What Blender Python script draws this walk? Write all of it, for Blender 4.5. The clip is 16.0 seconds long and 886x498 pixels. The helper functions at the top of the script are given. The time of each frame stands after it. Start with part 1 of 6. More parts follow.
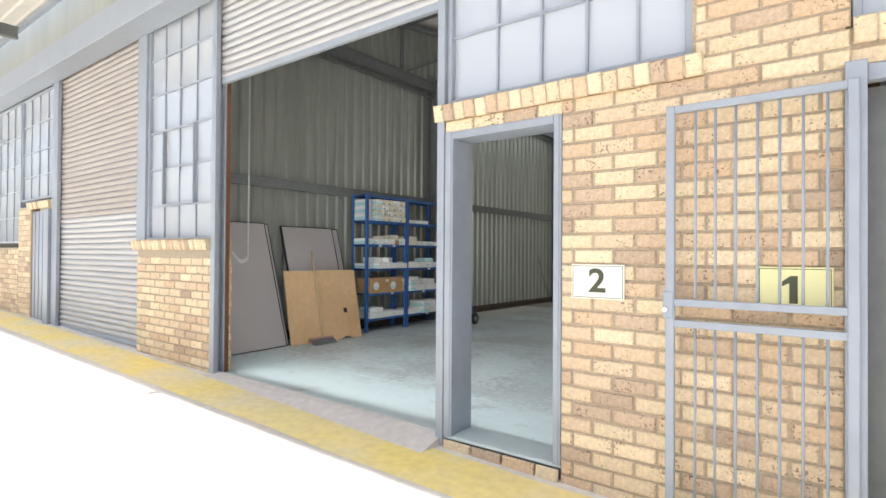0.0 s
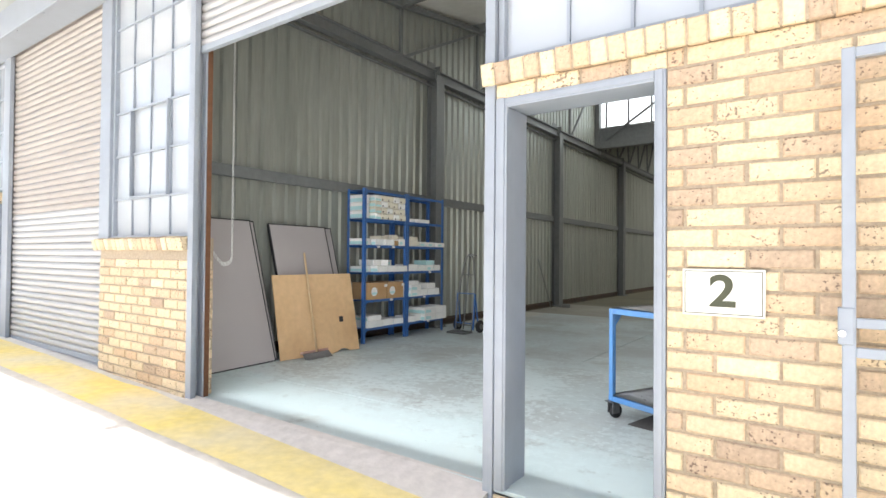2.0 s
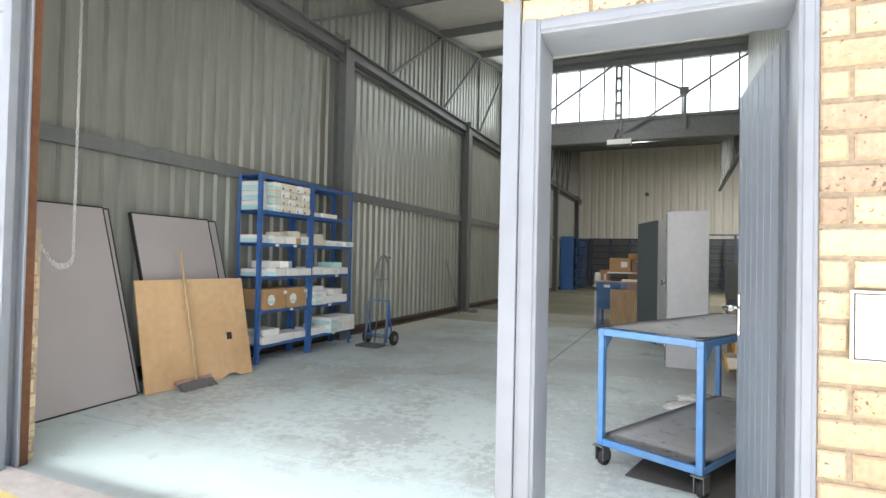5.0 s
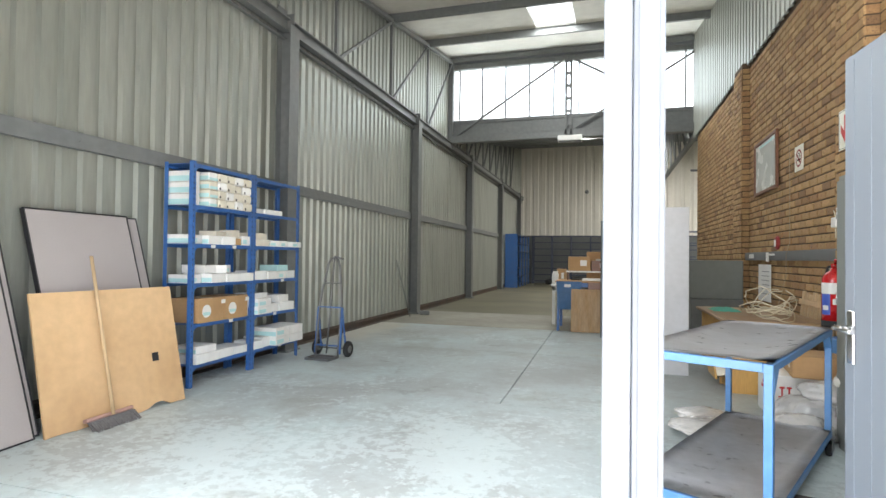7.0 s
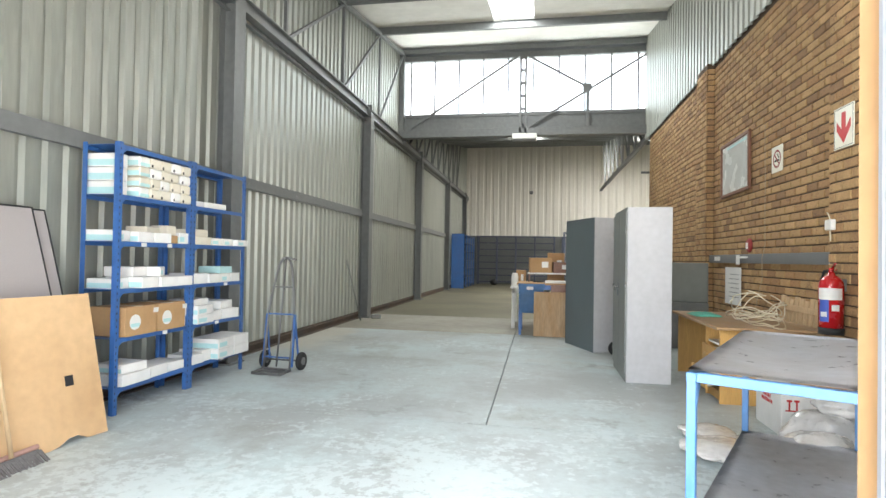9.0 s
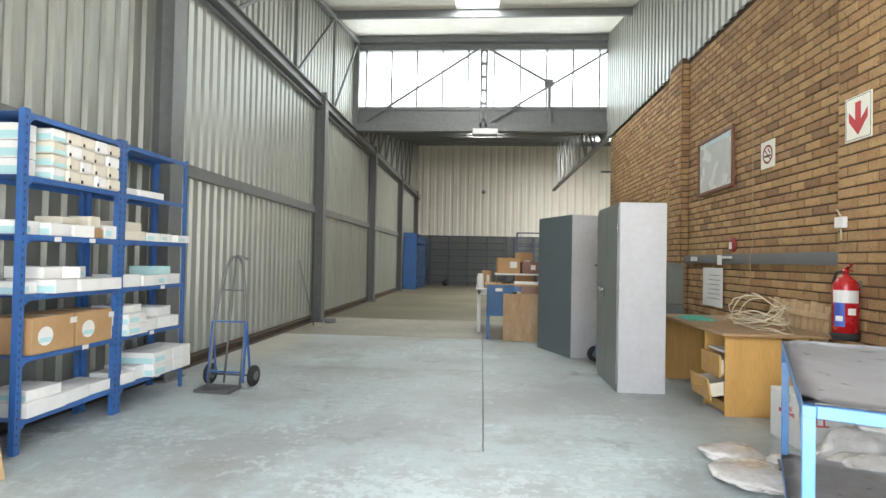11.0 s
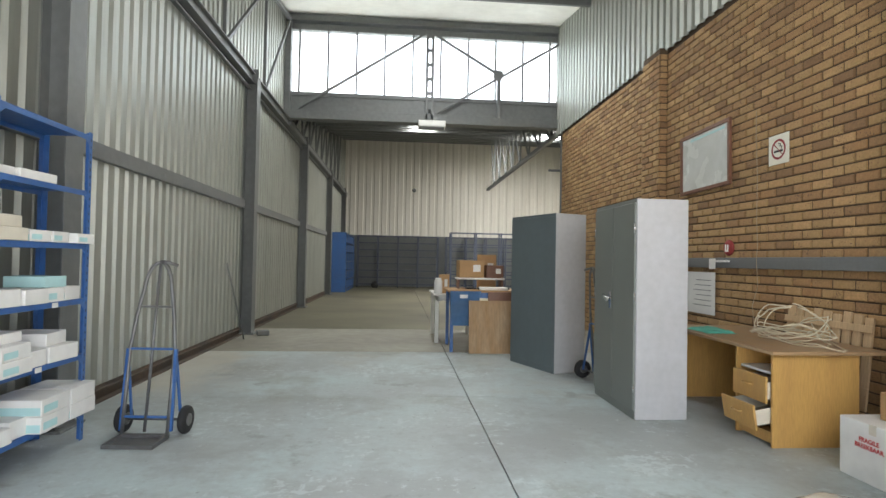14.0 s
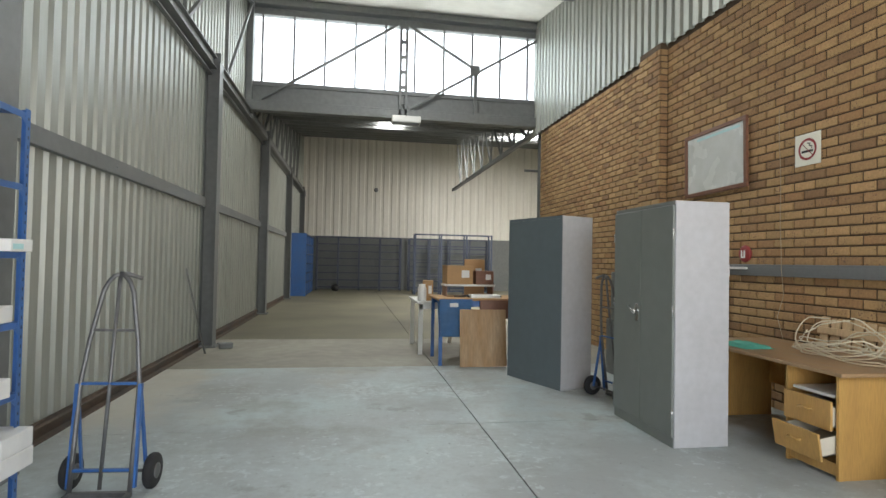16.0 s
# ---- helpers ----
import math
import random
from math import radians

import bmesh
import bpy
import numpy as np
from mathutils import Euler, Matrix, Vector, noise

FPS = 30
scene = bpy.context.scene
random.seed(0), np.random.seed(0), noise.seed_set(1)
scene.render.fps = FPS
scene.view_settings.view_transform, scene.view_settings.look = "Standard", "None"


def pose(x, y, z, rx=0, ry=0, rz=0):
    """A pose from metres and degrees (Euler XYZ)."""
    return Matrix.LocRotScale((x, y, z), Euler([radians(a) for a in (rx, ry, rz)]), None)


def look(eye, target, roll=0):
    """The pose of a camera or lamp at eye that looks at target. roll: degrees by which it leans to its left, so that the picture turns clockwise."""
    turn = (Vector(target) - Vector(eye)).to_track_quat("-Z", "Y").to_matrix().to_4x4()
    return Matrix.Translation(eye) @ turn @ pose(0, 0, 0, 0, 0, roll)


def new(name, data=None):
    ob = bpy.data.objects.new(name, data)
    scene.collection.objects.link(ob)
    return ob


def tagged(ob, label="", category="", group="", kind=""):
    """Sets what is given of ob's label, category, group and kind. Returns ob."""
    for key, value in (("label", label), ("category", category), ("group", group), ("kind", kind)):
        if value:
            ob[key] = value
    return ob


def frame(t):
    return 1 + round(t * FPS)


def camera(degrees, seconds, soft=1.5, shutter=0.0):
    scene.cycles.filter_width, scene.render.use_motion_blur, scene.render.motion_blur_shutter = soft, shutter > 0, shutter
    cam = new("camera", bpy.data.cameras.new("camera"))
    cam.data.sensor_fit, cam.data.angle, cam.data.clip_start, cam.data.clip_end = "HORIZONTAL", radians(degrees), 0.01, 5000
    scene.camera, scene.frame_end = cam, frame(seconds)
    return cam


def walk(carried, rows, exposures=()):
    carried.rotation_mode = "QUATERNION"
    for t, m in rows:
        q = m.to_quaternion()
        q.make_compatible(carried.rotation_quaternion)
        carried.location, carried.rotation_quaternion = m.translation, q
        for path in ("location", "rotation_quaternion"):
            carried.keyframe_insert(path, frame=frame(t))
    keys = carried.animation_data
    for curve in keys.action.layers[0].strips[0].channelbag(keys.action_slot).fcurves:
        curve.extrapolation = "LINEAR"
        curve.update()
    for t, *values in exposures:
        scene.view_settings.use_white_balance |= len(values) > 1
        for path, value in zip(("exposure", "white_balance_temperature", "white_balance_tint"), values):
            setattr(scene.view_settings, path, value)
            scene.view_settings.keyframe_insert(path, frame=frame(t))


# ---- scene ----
cam = camera(78.4, 16.0)
PATH = [
    (0, (0.059, 0.032, 1.213), (-1.164, 1.614, 1.233), 0.4),
    (0.5, (-0.154, 0.139, 1.216), (-1.369, 1.728, 1.237), 0.4),
    (1, (-0.366, 0.256, 1.206), (-1.569, 1.853, 1.229), 0.4),
    (1.5, (-0.545, 0.353, 1.208), (-1.736, 1.96, 1.233), 0.5),
    (2, (-0.741, 0.463, 1.203), (-1.903, 2.09, 1.233), 0.5),
    (2.5, (-0.909, 0.551, 1.196), (-2.024, 2.212, 1.228), 0.4),
    (3, (-1.079, 0.678, 1.191), (-2.132, 2.378, 1.227), 0.4),
    (3.5, (-1.23, 0.794, 1.198), (-2.219, 2.532, 1.234), 0.4),
    (4, (-1.407, 0.913, 1.203), (-2.326, 2.689, 1.24), 0.3),
    (4.2, (-1.465, 0.965, 1.204), (-2.358, 2.754, 1.241), 0.6),
    (6.5, (-2.083, 1.524, 1.265), (-2.704, 3.425, 1.297), 0.7),
    (7, (-2.231, 1.674, 1.263), (-2.801, 3.591, 1.294), 0.7),
    (7.5, (-2.359, 1.795, 1.274), (-2.877, 3.726, 1.307), 0.9),
    (8, (-2.483, 1.919, 1.286), (-2.947, 3.864, 1.317), 1.0),
    (8.5, (-2.619, 2.042, 1.291), (-3.023, 4.0, 1.323), 0.9),
    (9, (-2.716, 2.165, 1.277), (-3.062, 4.135, 1.31), 1.0),
    (9.2, (-2.742, 2.22, 1.29), (-3.069, 4.193, 1.321), 1.0),
    (11.5, (-3.235, 2.912, 1.257), (-3.327, 4.91, 1.296), 1.1),
    (12, (-3.333, 3.071, 1.272), (-3.375, 5.07, 1.311), 1.0),
    (12.5, (-3.436, 3.225, 1.269), (-3.427, 5.225, 1.31), 1.0),
    (13, (-3.567, 3.4, 1.275), (-3.501, 5.398, 1.317), 1.1),
    (13.5, (-3.677, 3.572, 1.268), (-3.561, 5.568, 1.31), 1.1),
    (14, (-3.774, 3.747, 1.296), (-3.613, 5.74, 1.339), 1.1),
    (14.5, (-3.868, 3.914, 1.307), (-3.667, 5.903, 1.352), 1.1),
    (15, (-3.988, 4.091, 1.337), (-3.743, 6.075, 1.383), 1.1),
    (15.5, (-4.088, 4.255, 1.34), (-3.795, 6.233, 1.386), 1.2),
    (16, (-4.185, 4.431, 1.353), (-3.852, 6.402, 1.401), 1.1),
]
walk(cam, [(t, look(eye, target, roll)) for t, eye, target, roll in PATH],
     [(0, 0.77), (1.5, 1.06), (3.5, 1.18), (6.5, 1.58), (7.5, 1.94), (9, 2.12), (12.5, 1.86), (16, 1.65)])

# ---- world, sun, large lights ----
SKY, SUN = 0.15, 5.0
world = bpy.data.worlds.new("sky")
scene.world = world
world.use_nodes = True
wn = world.node_tree.nodes
sky = wn.new("ShaderNodeTexSky")
sky.sky_type = "NISHITA"
sky.sun_disc = False
sky.sun_elevation, sky.sun_rotation = radians(68), radians(191)
sky.dust_density, sky.air_density, sky.ozone_density = 4.0, 1.0, 1.0
world.node_tree.links.new(sky.outputs[0], wn["Background"].inputs[0])
wn["Background"].inputs[1].default_value = SKY
sun = new("sun", bpy.data.lights.new("sun", "SUN"))
sun.data.energy, sun.data.angle, sun.data.color = SUN, radians(0.7), (1, 0.97, 0.93)
sun.matrix_world = look((0, 0, 30), (2, 9.4, 30 - 25.4))


def window_lamp(name, m, w, h, watts, colour=(0.93, 0.97, 1.0)):
    lamp = new(name, bpy.data.lights.new(name, "AREA"))
    lamp.data.shape, lamp.data.size, lamp.data.size_y = "RECTANGLE", w, h
    lamp.data.energy, lamp.data.color = watts, colour
    lamp.matrix_world = m
    return lamp


# daylight entering through the clerestory and the translucent roof sheets
window_lamp("clerestory_daylight", pose(-3.2, 16.4, 5.77, 90, 0, 180), 6.3, 1.5, 44, (0.97, 1, 0.99))
window_lamp("rooflight_daylight", pose(-3.31, 12.85, 6.28, 9.2, 0, 0), 0.86, 2.1, 40, (0.97, 1, 0.99))
window_lamp("rear_rooflight_daylight", pose(-3.1, 20.6, 5.497, 9.8, 0, 0), 0.78, 2.16, 42, (1, 0.99, 0.95))
# fill added over the rear side, no opening known there, brightening the rear wall
window_lamp("rear_side_rooflight_daylight", pose(1.6, 22.0, 5.738, 9.8, 0, 0), 1.26, 4.1, 290, (1, 0.99, 0.95))
# sky light entering through the open shutter
window_lamp("shutter_daylight", pose(-3.65, 3.12, 1.5, 90, 0, 0), 2.7, 2.8, 31, (0.97, 0.99, 1))
# and through the obscured window beside it
window_lamp("front_window_daylight", pose(-1.4, 3.12, 3.1, 90, 0, 0), 1.45, 1.6, 28, (0.97, 0.99, 1))
# and through the doorway
window_lamp("doorway_daylight", pose(-1.76, 3.2, 1.0, 90, 0, 0), 0.74, 1.9, 3.5, (0.97, 0.99, 1))


# ---- materials ----
def material(name, base, rough=0.6, metal=0.0, vary=0.12, grain=30.0, patch=2.0, bump=0.15, bump_scale=60.0,
             tint=None, tint_amount=0.3, per="none", stretch=(1, 1, 1), spec=0.5, coat=0.0, random_amount=0.25):
    """Base colour with variation at two scales, relief and, where asked, a random tone for each piece."""
    mat = bpy.data.materials.new(name)
    mat.use_nodes = True
    n, l = mat.node_tree.nodes, mat.node_tree.links
    b = n["Principled BSDF"]
    tc = n.new("ShaderNodeTexCoord")
    mp = n.new("ShaderNodeMapping")
    mp.inputs["Scale"].default_value = stretch
    l.new(tc.outputs["Object"], mp.inputs[0])
    geo = n.new("ShaderNodeNewGeometry")
    fine, big = n.new("ShaderNodeTexNoise"), n.new("ShaderNodeTexNoise")
    for t, s, d in ((fine, grain, 6), (big, patch, 4)):
        t.inputs["Scale"].default_value, t.inputs["Detail"].default_value = s, d
        l.new(mp.outputs[0], t.inputs[0])
    ramp = n.new("ShaderNodeMapRange")
    ramp.inputs[1].default_value, ramp.inputs[2].default_value = 0.35, 0.7
    l.new(big.outputs[0], ramp.inputs[0])
    mix = n.new("ShaderNodeMix")
    mix.data_type = "RGBA"
    t2 = tint or tuple(c * 0.7 for c in base)
    mix.inputs[6].default_value, mix.inputs[7].default_value = (*base, 1), (*t2, 1)
    amt = n.new("ShaderNodeMath")
    amt.operation = "MULTIPLY"
    amt.inputs[1].default_value = tint_amount
    l.new(ramp.outputs[0], amt.inputs[0])
    l.new(amt.outputs[0], mix.inputs[0])
    val = n.new("ShaderNodeHueSaturation")
    l.new(mix.outputs[2], val.inputs["Color"])
    gain = n.new("ShaderNodeMapRange")
    gain.inputs[1].default_value, gain.inputs[2].default_value = 0.3, 0.7
    gain.inputs[3].default_value, gain.inputs[4].default_value = 1 - vary, 1 + vary
    l.new(fine.outputs[0], gain.inputs[0])
    last = gain.outputs[0]
    if per != "none":
        r = n.new("ShaderNodeObjectInfo").outputs["Random"] if per == "object" else geo.outputs["Random Per Island"]
        rr = n.new("ShaderNodeMapRange")
        rr.inputs[3].default_value, rr.inputs[4].default_value = 1 - random_amount, 1 + random_amount
        l.new(r, rr.inputs[0])
        mul = n.new("ShaderNodeMath")
        mul.operation = "MULTIPLY"
        l.new(last, mul.inputs[0])
        l.new(rr.outputs[0], mul.inputs[1])
        last = mul.outputs[0]
    l.new(last, val.inputs["Value"])
    l.new(val.outputs[0], b.inputs["Base Color"])
    rg = n.new("ShaderNodeMapRange")
    rg.inputs[3].default_value, rg.inputs[4].default_value = max(0.05, rough - 0.1), min(1, rough + 0.12)
    l.new(fine.outputs[0], rg.inputs[0])
    l.new(rg.outputs[0], b.inputs["Roughness"])
    b.inputs["Metallic"].default_value = metal
    b.inputs["Specular IOR Level"].default_value = spec
    b.inputs["Coat Weight"].default_value = coat
    if bump:
        bt = n.new("ShaderNodeTexNoise")
        bt.inputs["Scale"].default_value, bt.inputs["Detail"].default_value = bump_scale, 5
        l.new(mp.outputs[0], bt.inputs[0])
        bp = n.new("ShaderNodeBump")
        bp.inputs["Strength"].default_value, bp.inputs["Distance"].default_value = bump, 0.01
        l.new(bt.outputs[0], bp.inputs["Height"])
        l.new(bp.outputs[0], b.inputs["Normal"])
    return mat


def brick_material(name, per, base, tint):
    """Face brick with dark iron spots, a dull bloom and a tone for each brick."""
    mat = material(name, base, 0.85, vary=0.16, grain=45, patch=7, bump=0.22, bump_scale=70,
                   tint=tint, tint_amount=0.5)
    n, l = mat.node_tree.nodes, mat.node_tree.links
    b = n["Principled BSDF"]
    base = b.inputs["Base Color"].links[0].from_socket
    tc = n.new("ShaderNodeTexCoord")
    r = n.new("ShaderNodeObjectInfo").outputs["Random"] if per == "object" else n.new("ShaderNodeNewGeometry").outputs["Random Per Island"]
    # tone of the brick, from pale straw to brown
    tone = n.new("ShaderNodeValToRGB")
    e = tone.color_ramp.elements
    e[0].position, e[0].color = 0.0, (0.66, 0.6, 0.6, 1)
    e[1].position, e[1].color = 1.0, (1.25, 1.22, 1.15, 1)
    for p, c in ((0.1, (0.84, 0.78, 0.77, 1)), (0.22, (0.95, 0.84, 0.76, 1)), (0.4, (1.0, 0.95, 0.9, 1)), (0.75, (1.08, 1.08, 1.0, 1))):
        k = e.new(p)
        k.color = c
    l.new(r, tone.inputs[0])
    mul = n.new("ShaderNodeMix")
    mul.data_type, mul.blend_type = "RGBA", "MULTIPLY"
    mul.inputs[0].default_value = 1
    l.new(base, mul.inputs[6])
    l.new(tone.outputs[0], mul.inputs[7])
    # each brick has spots of its own
    off = n.new("ShaderNodeVectorMath")
    off.operation = "ADD"
    sc = n.new("ShaderNodeMath")
    sc.operation = "MULTIPLY"
    sc.inputs[1].default_value = 37.0
    l.new(r, sc.inputs[0])
    l.new(tc.outputs["Object"], off.inputs[0])
    l.new(sc.outputs[0], off.inputs[1])
    sp = n.new("ShaderNodeTexNoise")
    sp.inputs["Scale"].default_value, sp.inputs["Detail"].default_value = 75, 4
    l.new(off.outputs[0], sp.inputs[0])
    cl = n.new("ShaderNodeTexNoise")
    cl.inputs["Scale"].default_value = 6
    l.new(off.outputs[0], cl.inputs[0])
    sm = n.new("ShaderNodeMath")
    sm.operation = "MULTIPLY_ADD"
    sm.inputs[1].default_value = 0.45
    l.new(cl.outputs[0], sm.inputs[0])
    l.new(sp.outputs[0], sm.inputs[2])
    th = n.new("ShaderNodeMapRange")
    th.inputs[1].default_value, th.inputs[2].default_value = 0.86, 0.93
    th.inputs[4].default_value = 0.75
    l.new(sm.outputs[0], th.inputs[0])
    dark = n.new("ShaderNodeMix")
    dark.data_type = "RGBA"
    dark.inputs[7].default_value = (0.1, 0.06, 0.05, 1)
    l.new(th.outputs[0], dark.inputs[0])
    l.new(mul.outputs[2], dark.inputs[6])
    l.new(dark.outputs[2], b.inputs["Base Color"])
    return mat


def floor_material():
    """Worn pale blue-green floor paint over grey concrete: fresh by the entrance, flaked further in, dusty deep in the hall."""
    mat = material("worn_painted_concrete", (0.465, 0.55, 0.55), 0.5, vary=0.07, grain=24, patch=0.8, bump=0.1, bump_scale=16,
                   tint=(0.4, 0.43, 0.43), tint_amount=0.9)
    n, l = mat.node_tree.nodes, mat.node_tree.links
    b = n["Principled BSDF"]
    base = b.inputs["Base Color"].links[0].from_socket
    geo = n.new("ShaderNodeNewGeometry")
    sep = n.new("ShaderNodeSeparateXYZ")
    l.new(geo.outputs["Position"], sep.inputs[0])

    def tex(scale, detail, rough=0.5, w=0.0):
        t = n.new("ShaderNodeTexNoise")
        t.inputs["Scale"].default_value, t.inputs["Detail"].default_value, t.inputs["Roughness"].default_value = scale, detail, rough
        sh = n.new("ShaderNodeVectorMath")
        sh.inputs[1].default_value = (w, w * 1.7, 0)
        l.new(geo.outputs["Position"], sh.inputs[0])
        l.new(sh.outputs[0], t.inputs[0])
        return t.outputs[0]

    def maths(op, a, b2, c=None):
        m = n.new("ShaderNodeMath")
        m.operation = op
        for k, v in enumerate((a, b2, c)):
            if v is None:
                continue
            if isinstance(v, (int, float)):
                m.inputs[k].default_value = v
            else:
                l.new(v, m.inputs[k])
        return m.outputs[0]

    def span(v, a, b2, c=0.0, d=1.0):
        m = n.new("ShaderNodeMapRange")
        m.interpolation_type = "SMOOTHSTEP"
        for k, q in enumerate((a, b2, c, d)):
            m.inputs[k + 1].default_value = q
        l.new(v, m.inputs[0])
        return m.outputs[0]

    def blend(amount, under, colour):
        m = n.new("ShaderNodeMix")
        m.data_type = "RGBA"
        l.new(amount, m.inputs[0])
        l.new(under, m.inputs[6])
        m.inputs[7].default_value = (*colour, 1)
        return m.outputs[2]

    # paint rubbed down to a dull grey in broad soft areas
    worn = span(maths("MULTIPLY_ADD", tex(6, 8, 0.7, 3), 0.5, tex(0.8, 4, 0.55, 9)), 0.66, 0.9)
    c = blend(maths("MULTIPLY", worn, 0.75), base, (0.335, 0.35, 0.345))
    # fine ragged scuffs all over
    scuff = span(tex(11, 12, 0.74, 60), 0.52, 0.66, 0.0, 0.3)
    c = blend(scuff, c, (0.27, 0.275, 0.27))
    # crisp pale flakes where the paint still holds, thickest a few metres in, thin everywhere else
    zone = maths("MULTIPLY", span(sep.outputs[1], 3.2, 4.0), span(sep.outputs[1], 5.2, 6.8, 1.0, 0.0))
    patches = maths("MULTIPLY_ADD", tex(1.1, 4, 0.55, 21), 0.75, tex(13, 12, 0.7, 5))
    flake = maths("ADD", patches, maths("MULTIPLY", zone, 0.115))
    c = blend(maths("MULTIPLY", span(flake, 0.97, 1.01), 0.62), c, (0.56, 0.63, 0.63))
    # the first strip behind the shutter keeps most of its blue-green coat
    edge = maths("MULTIPLY_ADD", tex(3.5, 10, 0.7, 13), 1.9, sep.outputs[1])
    c = blend(span(edge, 4.5, 5.1, 0.75, 0.0), c, (0.53, 0.63, 0.635))
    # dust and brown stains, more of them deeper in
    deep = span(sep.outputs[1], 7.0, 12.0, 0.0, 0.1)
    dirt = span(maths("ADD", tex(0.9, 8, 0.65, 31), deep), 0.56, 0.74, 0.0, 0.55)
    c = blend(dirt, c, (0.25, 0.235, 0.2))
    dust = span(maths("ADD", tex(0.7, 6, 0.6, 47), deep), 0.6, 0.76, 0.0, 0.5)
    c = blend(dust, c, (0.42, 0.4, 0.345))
    # pale swept dust lying along the corrugated wall
    swept = maths("MULTIPLY", span(maths("MULTIPLY_ADD", tex(2.2, 7, 0.62, 83), 1.5, sep.outputs[0]), -4.75, -5.35), span(sep.outputs[1], 8.6, 9.6))
    c = blend(maths("MULTIPLY", swept, 0.7), c, (0.5, 0.465, 0.385))
    # dark grimy smears
    smear = span(tex(1.7, 9, 0.68, 97), 0.585, 0.67, 0.0, 0.55)
    c = blend(smear, c, (0.235, 0.235, 0.225))
    # small dark spots
    spot = span(tex(17, 4, 0.5, 71), 0.71, 0.74, 0.0, 0.5)
    c = blend(spot, c, (0.13, 0.13, 0.12))
    l.new(c, b.inputs["Base Color"])
    return mat


def glass_material(name, rough=0.03, tint=(0.9, 0.95, 0.95)):
    mat = bpy.data.materials.new(name)
    mat.use_nodes = True
    n, l = mat.node_tree.nodes, mat.node_tree.links
    b = n["Principled BSDF"]
    b.inputs["Base Color"].default_value = (*tint, 1)
    b.inputs["Roughness"].default_value = rough
    b.inputs["Transmission Weight"].default_value = 0.9
    b.inputs["IOR"].default_value = 1.45
    return mat


# one brick, light painted in: pale in the yard, brown in the dim hall
BUFF_LIT, BUFF_DIM = ((0.64, 0.53, 0.375), (0.53, 0.42, 0.29)), ((0.385, 0.25, 0.125), (0.27, 0.165, 0.08))
BRICK, BRICK_MASS = brick_material("buff_face_brick", "object", *BUFF_LIT), brick_material("buff_face_brick_mass", "island", *BUFF_LIT)
INNER_BRICK, INNER_MASS = brick_material("brown_face_brick", "object", *BUFF_DIM), brick_material("brown_face_brick_mass", "island", *BUFF_DIM)
# joints: pale outside; inside darker, their recess shade put into the colour
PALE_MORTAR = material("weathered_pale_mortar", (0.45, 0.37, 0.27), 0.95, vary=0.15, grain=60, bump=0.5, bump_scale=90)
SHADED_MORTAR = material("mortar", (0.095, 0.065, 0.04), 0.95, vary=0.15, grain=60, bump=0.5, bump_scale=90)
FLOOR = floor_material()
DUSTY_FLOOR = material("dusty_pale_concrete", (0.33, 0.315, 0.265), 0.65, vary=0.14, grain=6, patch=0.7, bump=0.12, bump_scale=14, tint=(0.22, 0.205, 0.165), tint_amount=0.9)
SPLASHED = material("paint_splashed_board", (0.36, 0.215, 0.1), 0.7, vary=0.15, grain=14, patch=2.5, bump=0.1, tint=(0.5, 0.4, 0.28), tint_amount=0.5, stretch=(3, 3, 0.6))
# bare dusty rear slabs, the weaker light there mixed into their dark colour
DIM_BARE_FLOOR = material("bare_dusty_concrete", (0.2, 0.187, 0.125), 0.6, vary=0.12, grain=7, patch=0.5, bump=0.12, bump_scale=14, tint=(0.12, 0.108, 0.085), tint_amount=0.9)
CLAD = material("galvanised_cladding", (0.355, 0.365, 0.325), 0.42, metal=0.4, vary=0.07, grain=9, patch=1.1, bump=0.04, bump_scale=6,
                tint=(0.27, 0.285, 0.25), tint_amount=0.7, stretch=(3, 3, 0.4))
CLAD_WHITE = material("white_painted_cladding", (0.74, 0.71, 0.64), 0.5, vary=0.05, grain=10, patch=0.8, bump=0.04,
                      tint=(0.62, 0.58, 0.5), tint_amount=0.5, stretch=(4, 4, 0.6))
STEEL = material("grey_painted_steel", (0.15, 0.158, 0.157), 0.5, vary=0.1, grain=12, patch=1.5, bump=0.05, tint=(0.19, 0.19, 0.18), tint_amount=0.4)
FRAME = material("pale_grey_painted_frame", (0.33, 0.365, 0.41), 0.4, vary=0.05, grain=10, patch=2, bump=0.05, tint=(0.27, 0.29, 0.32), tint_amount=0.4)
DOOR_GREY = material("grey_door_enamel", (0.17, 0.19, 0.22), 0.42, vary=0.02, grain=10, patch=2, bump=0.0, tint=(0.16, 0.18, 0.21), tint_amount=0.2)
SHUTTER = material("shutter_slats", (0.5, 0.495, 0.49), 0.38, metal=0.4, vary=0.06, grain=8, patch=1.0, bump=0.03, tint=(0.48, 0.45, 0.42), tint_amount=0.5, stretch=(0.5, 1, 4))
SHUTTER_BROWN = material("weathered_shutter", (0.42, 0.38, 0.345), 0.5, metal=0.2, vary=0.08, grain=8, patch=0.8, bump=0.03, tint=(0.38, 0.335, 0.3), tint_amount=0.6, stretch=(0.5, 1, 3))
CEILING = material("white_roof_lining", (0.78, 0.77, 0.72), 0.8, vary=0.05, grain=5, patch=0.8, bump=0.2, bump_scale=2.5, tint=(0.6, 0.57, 0.5), tint_amount=0.5)
YARD = material("yard_concrete", (0.7, 0.68, 0.64), 0.85, vary=0.08, grain=12, patch=0.7, bump=0.2, tint=(0.5, 0.48, 0.44), tint_amount=0.6)
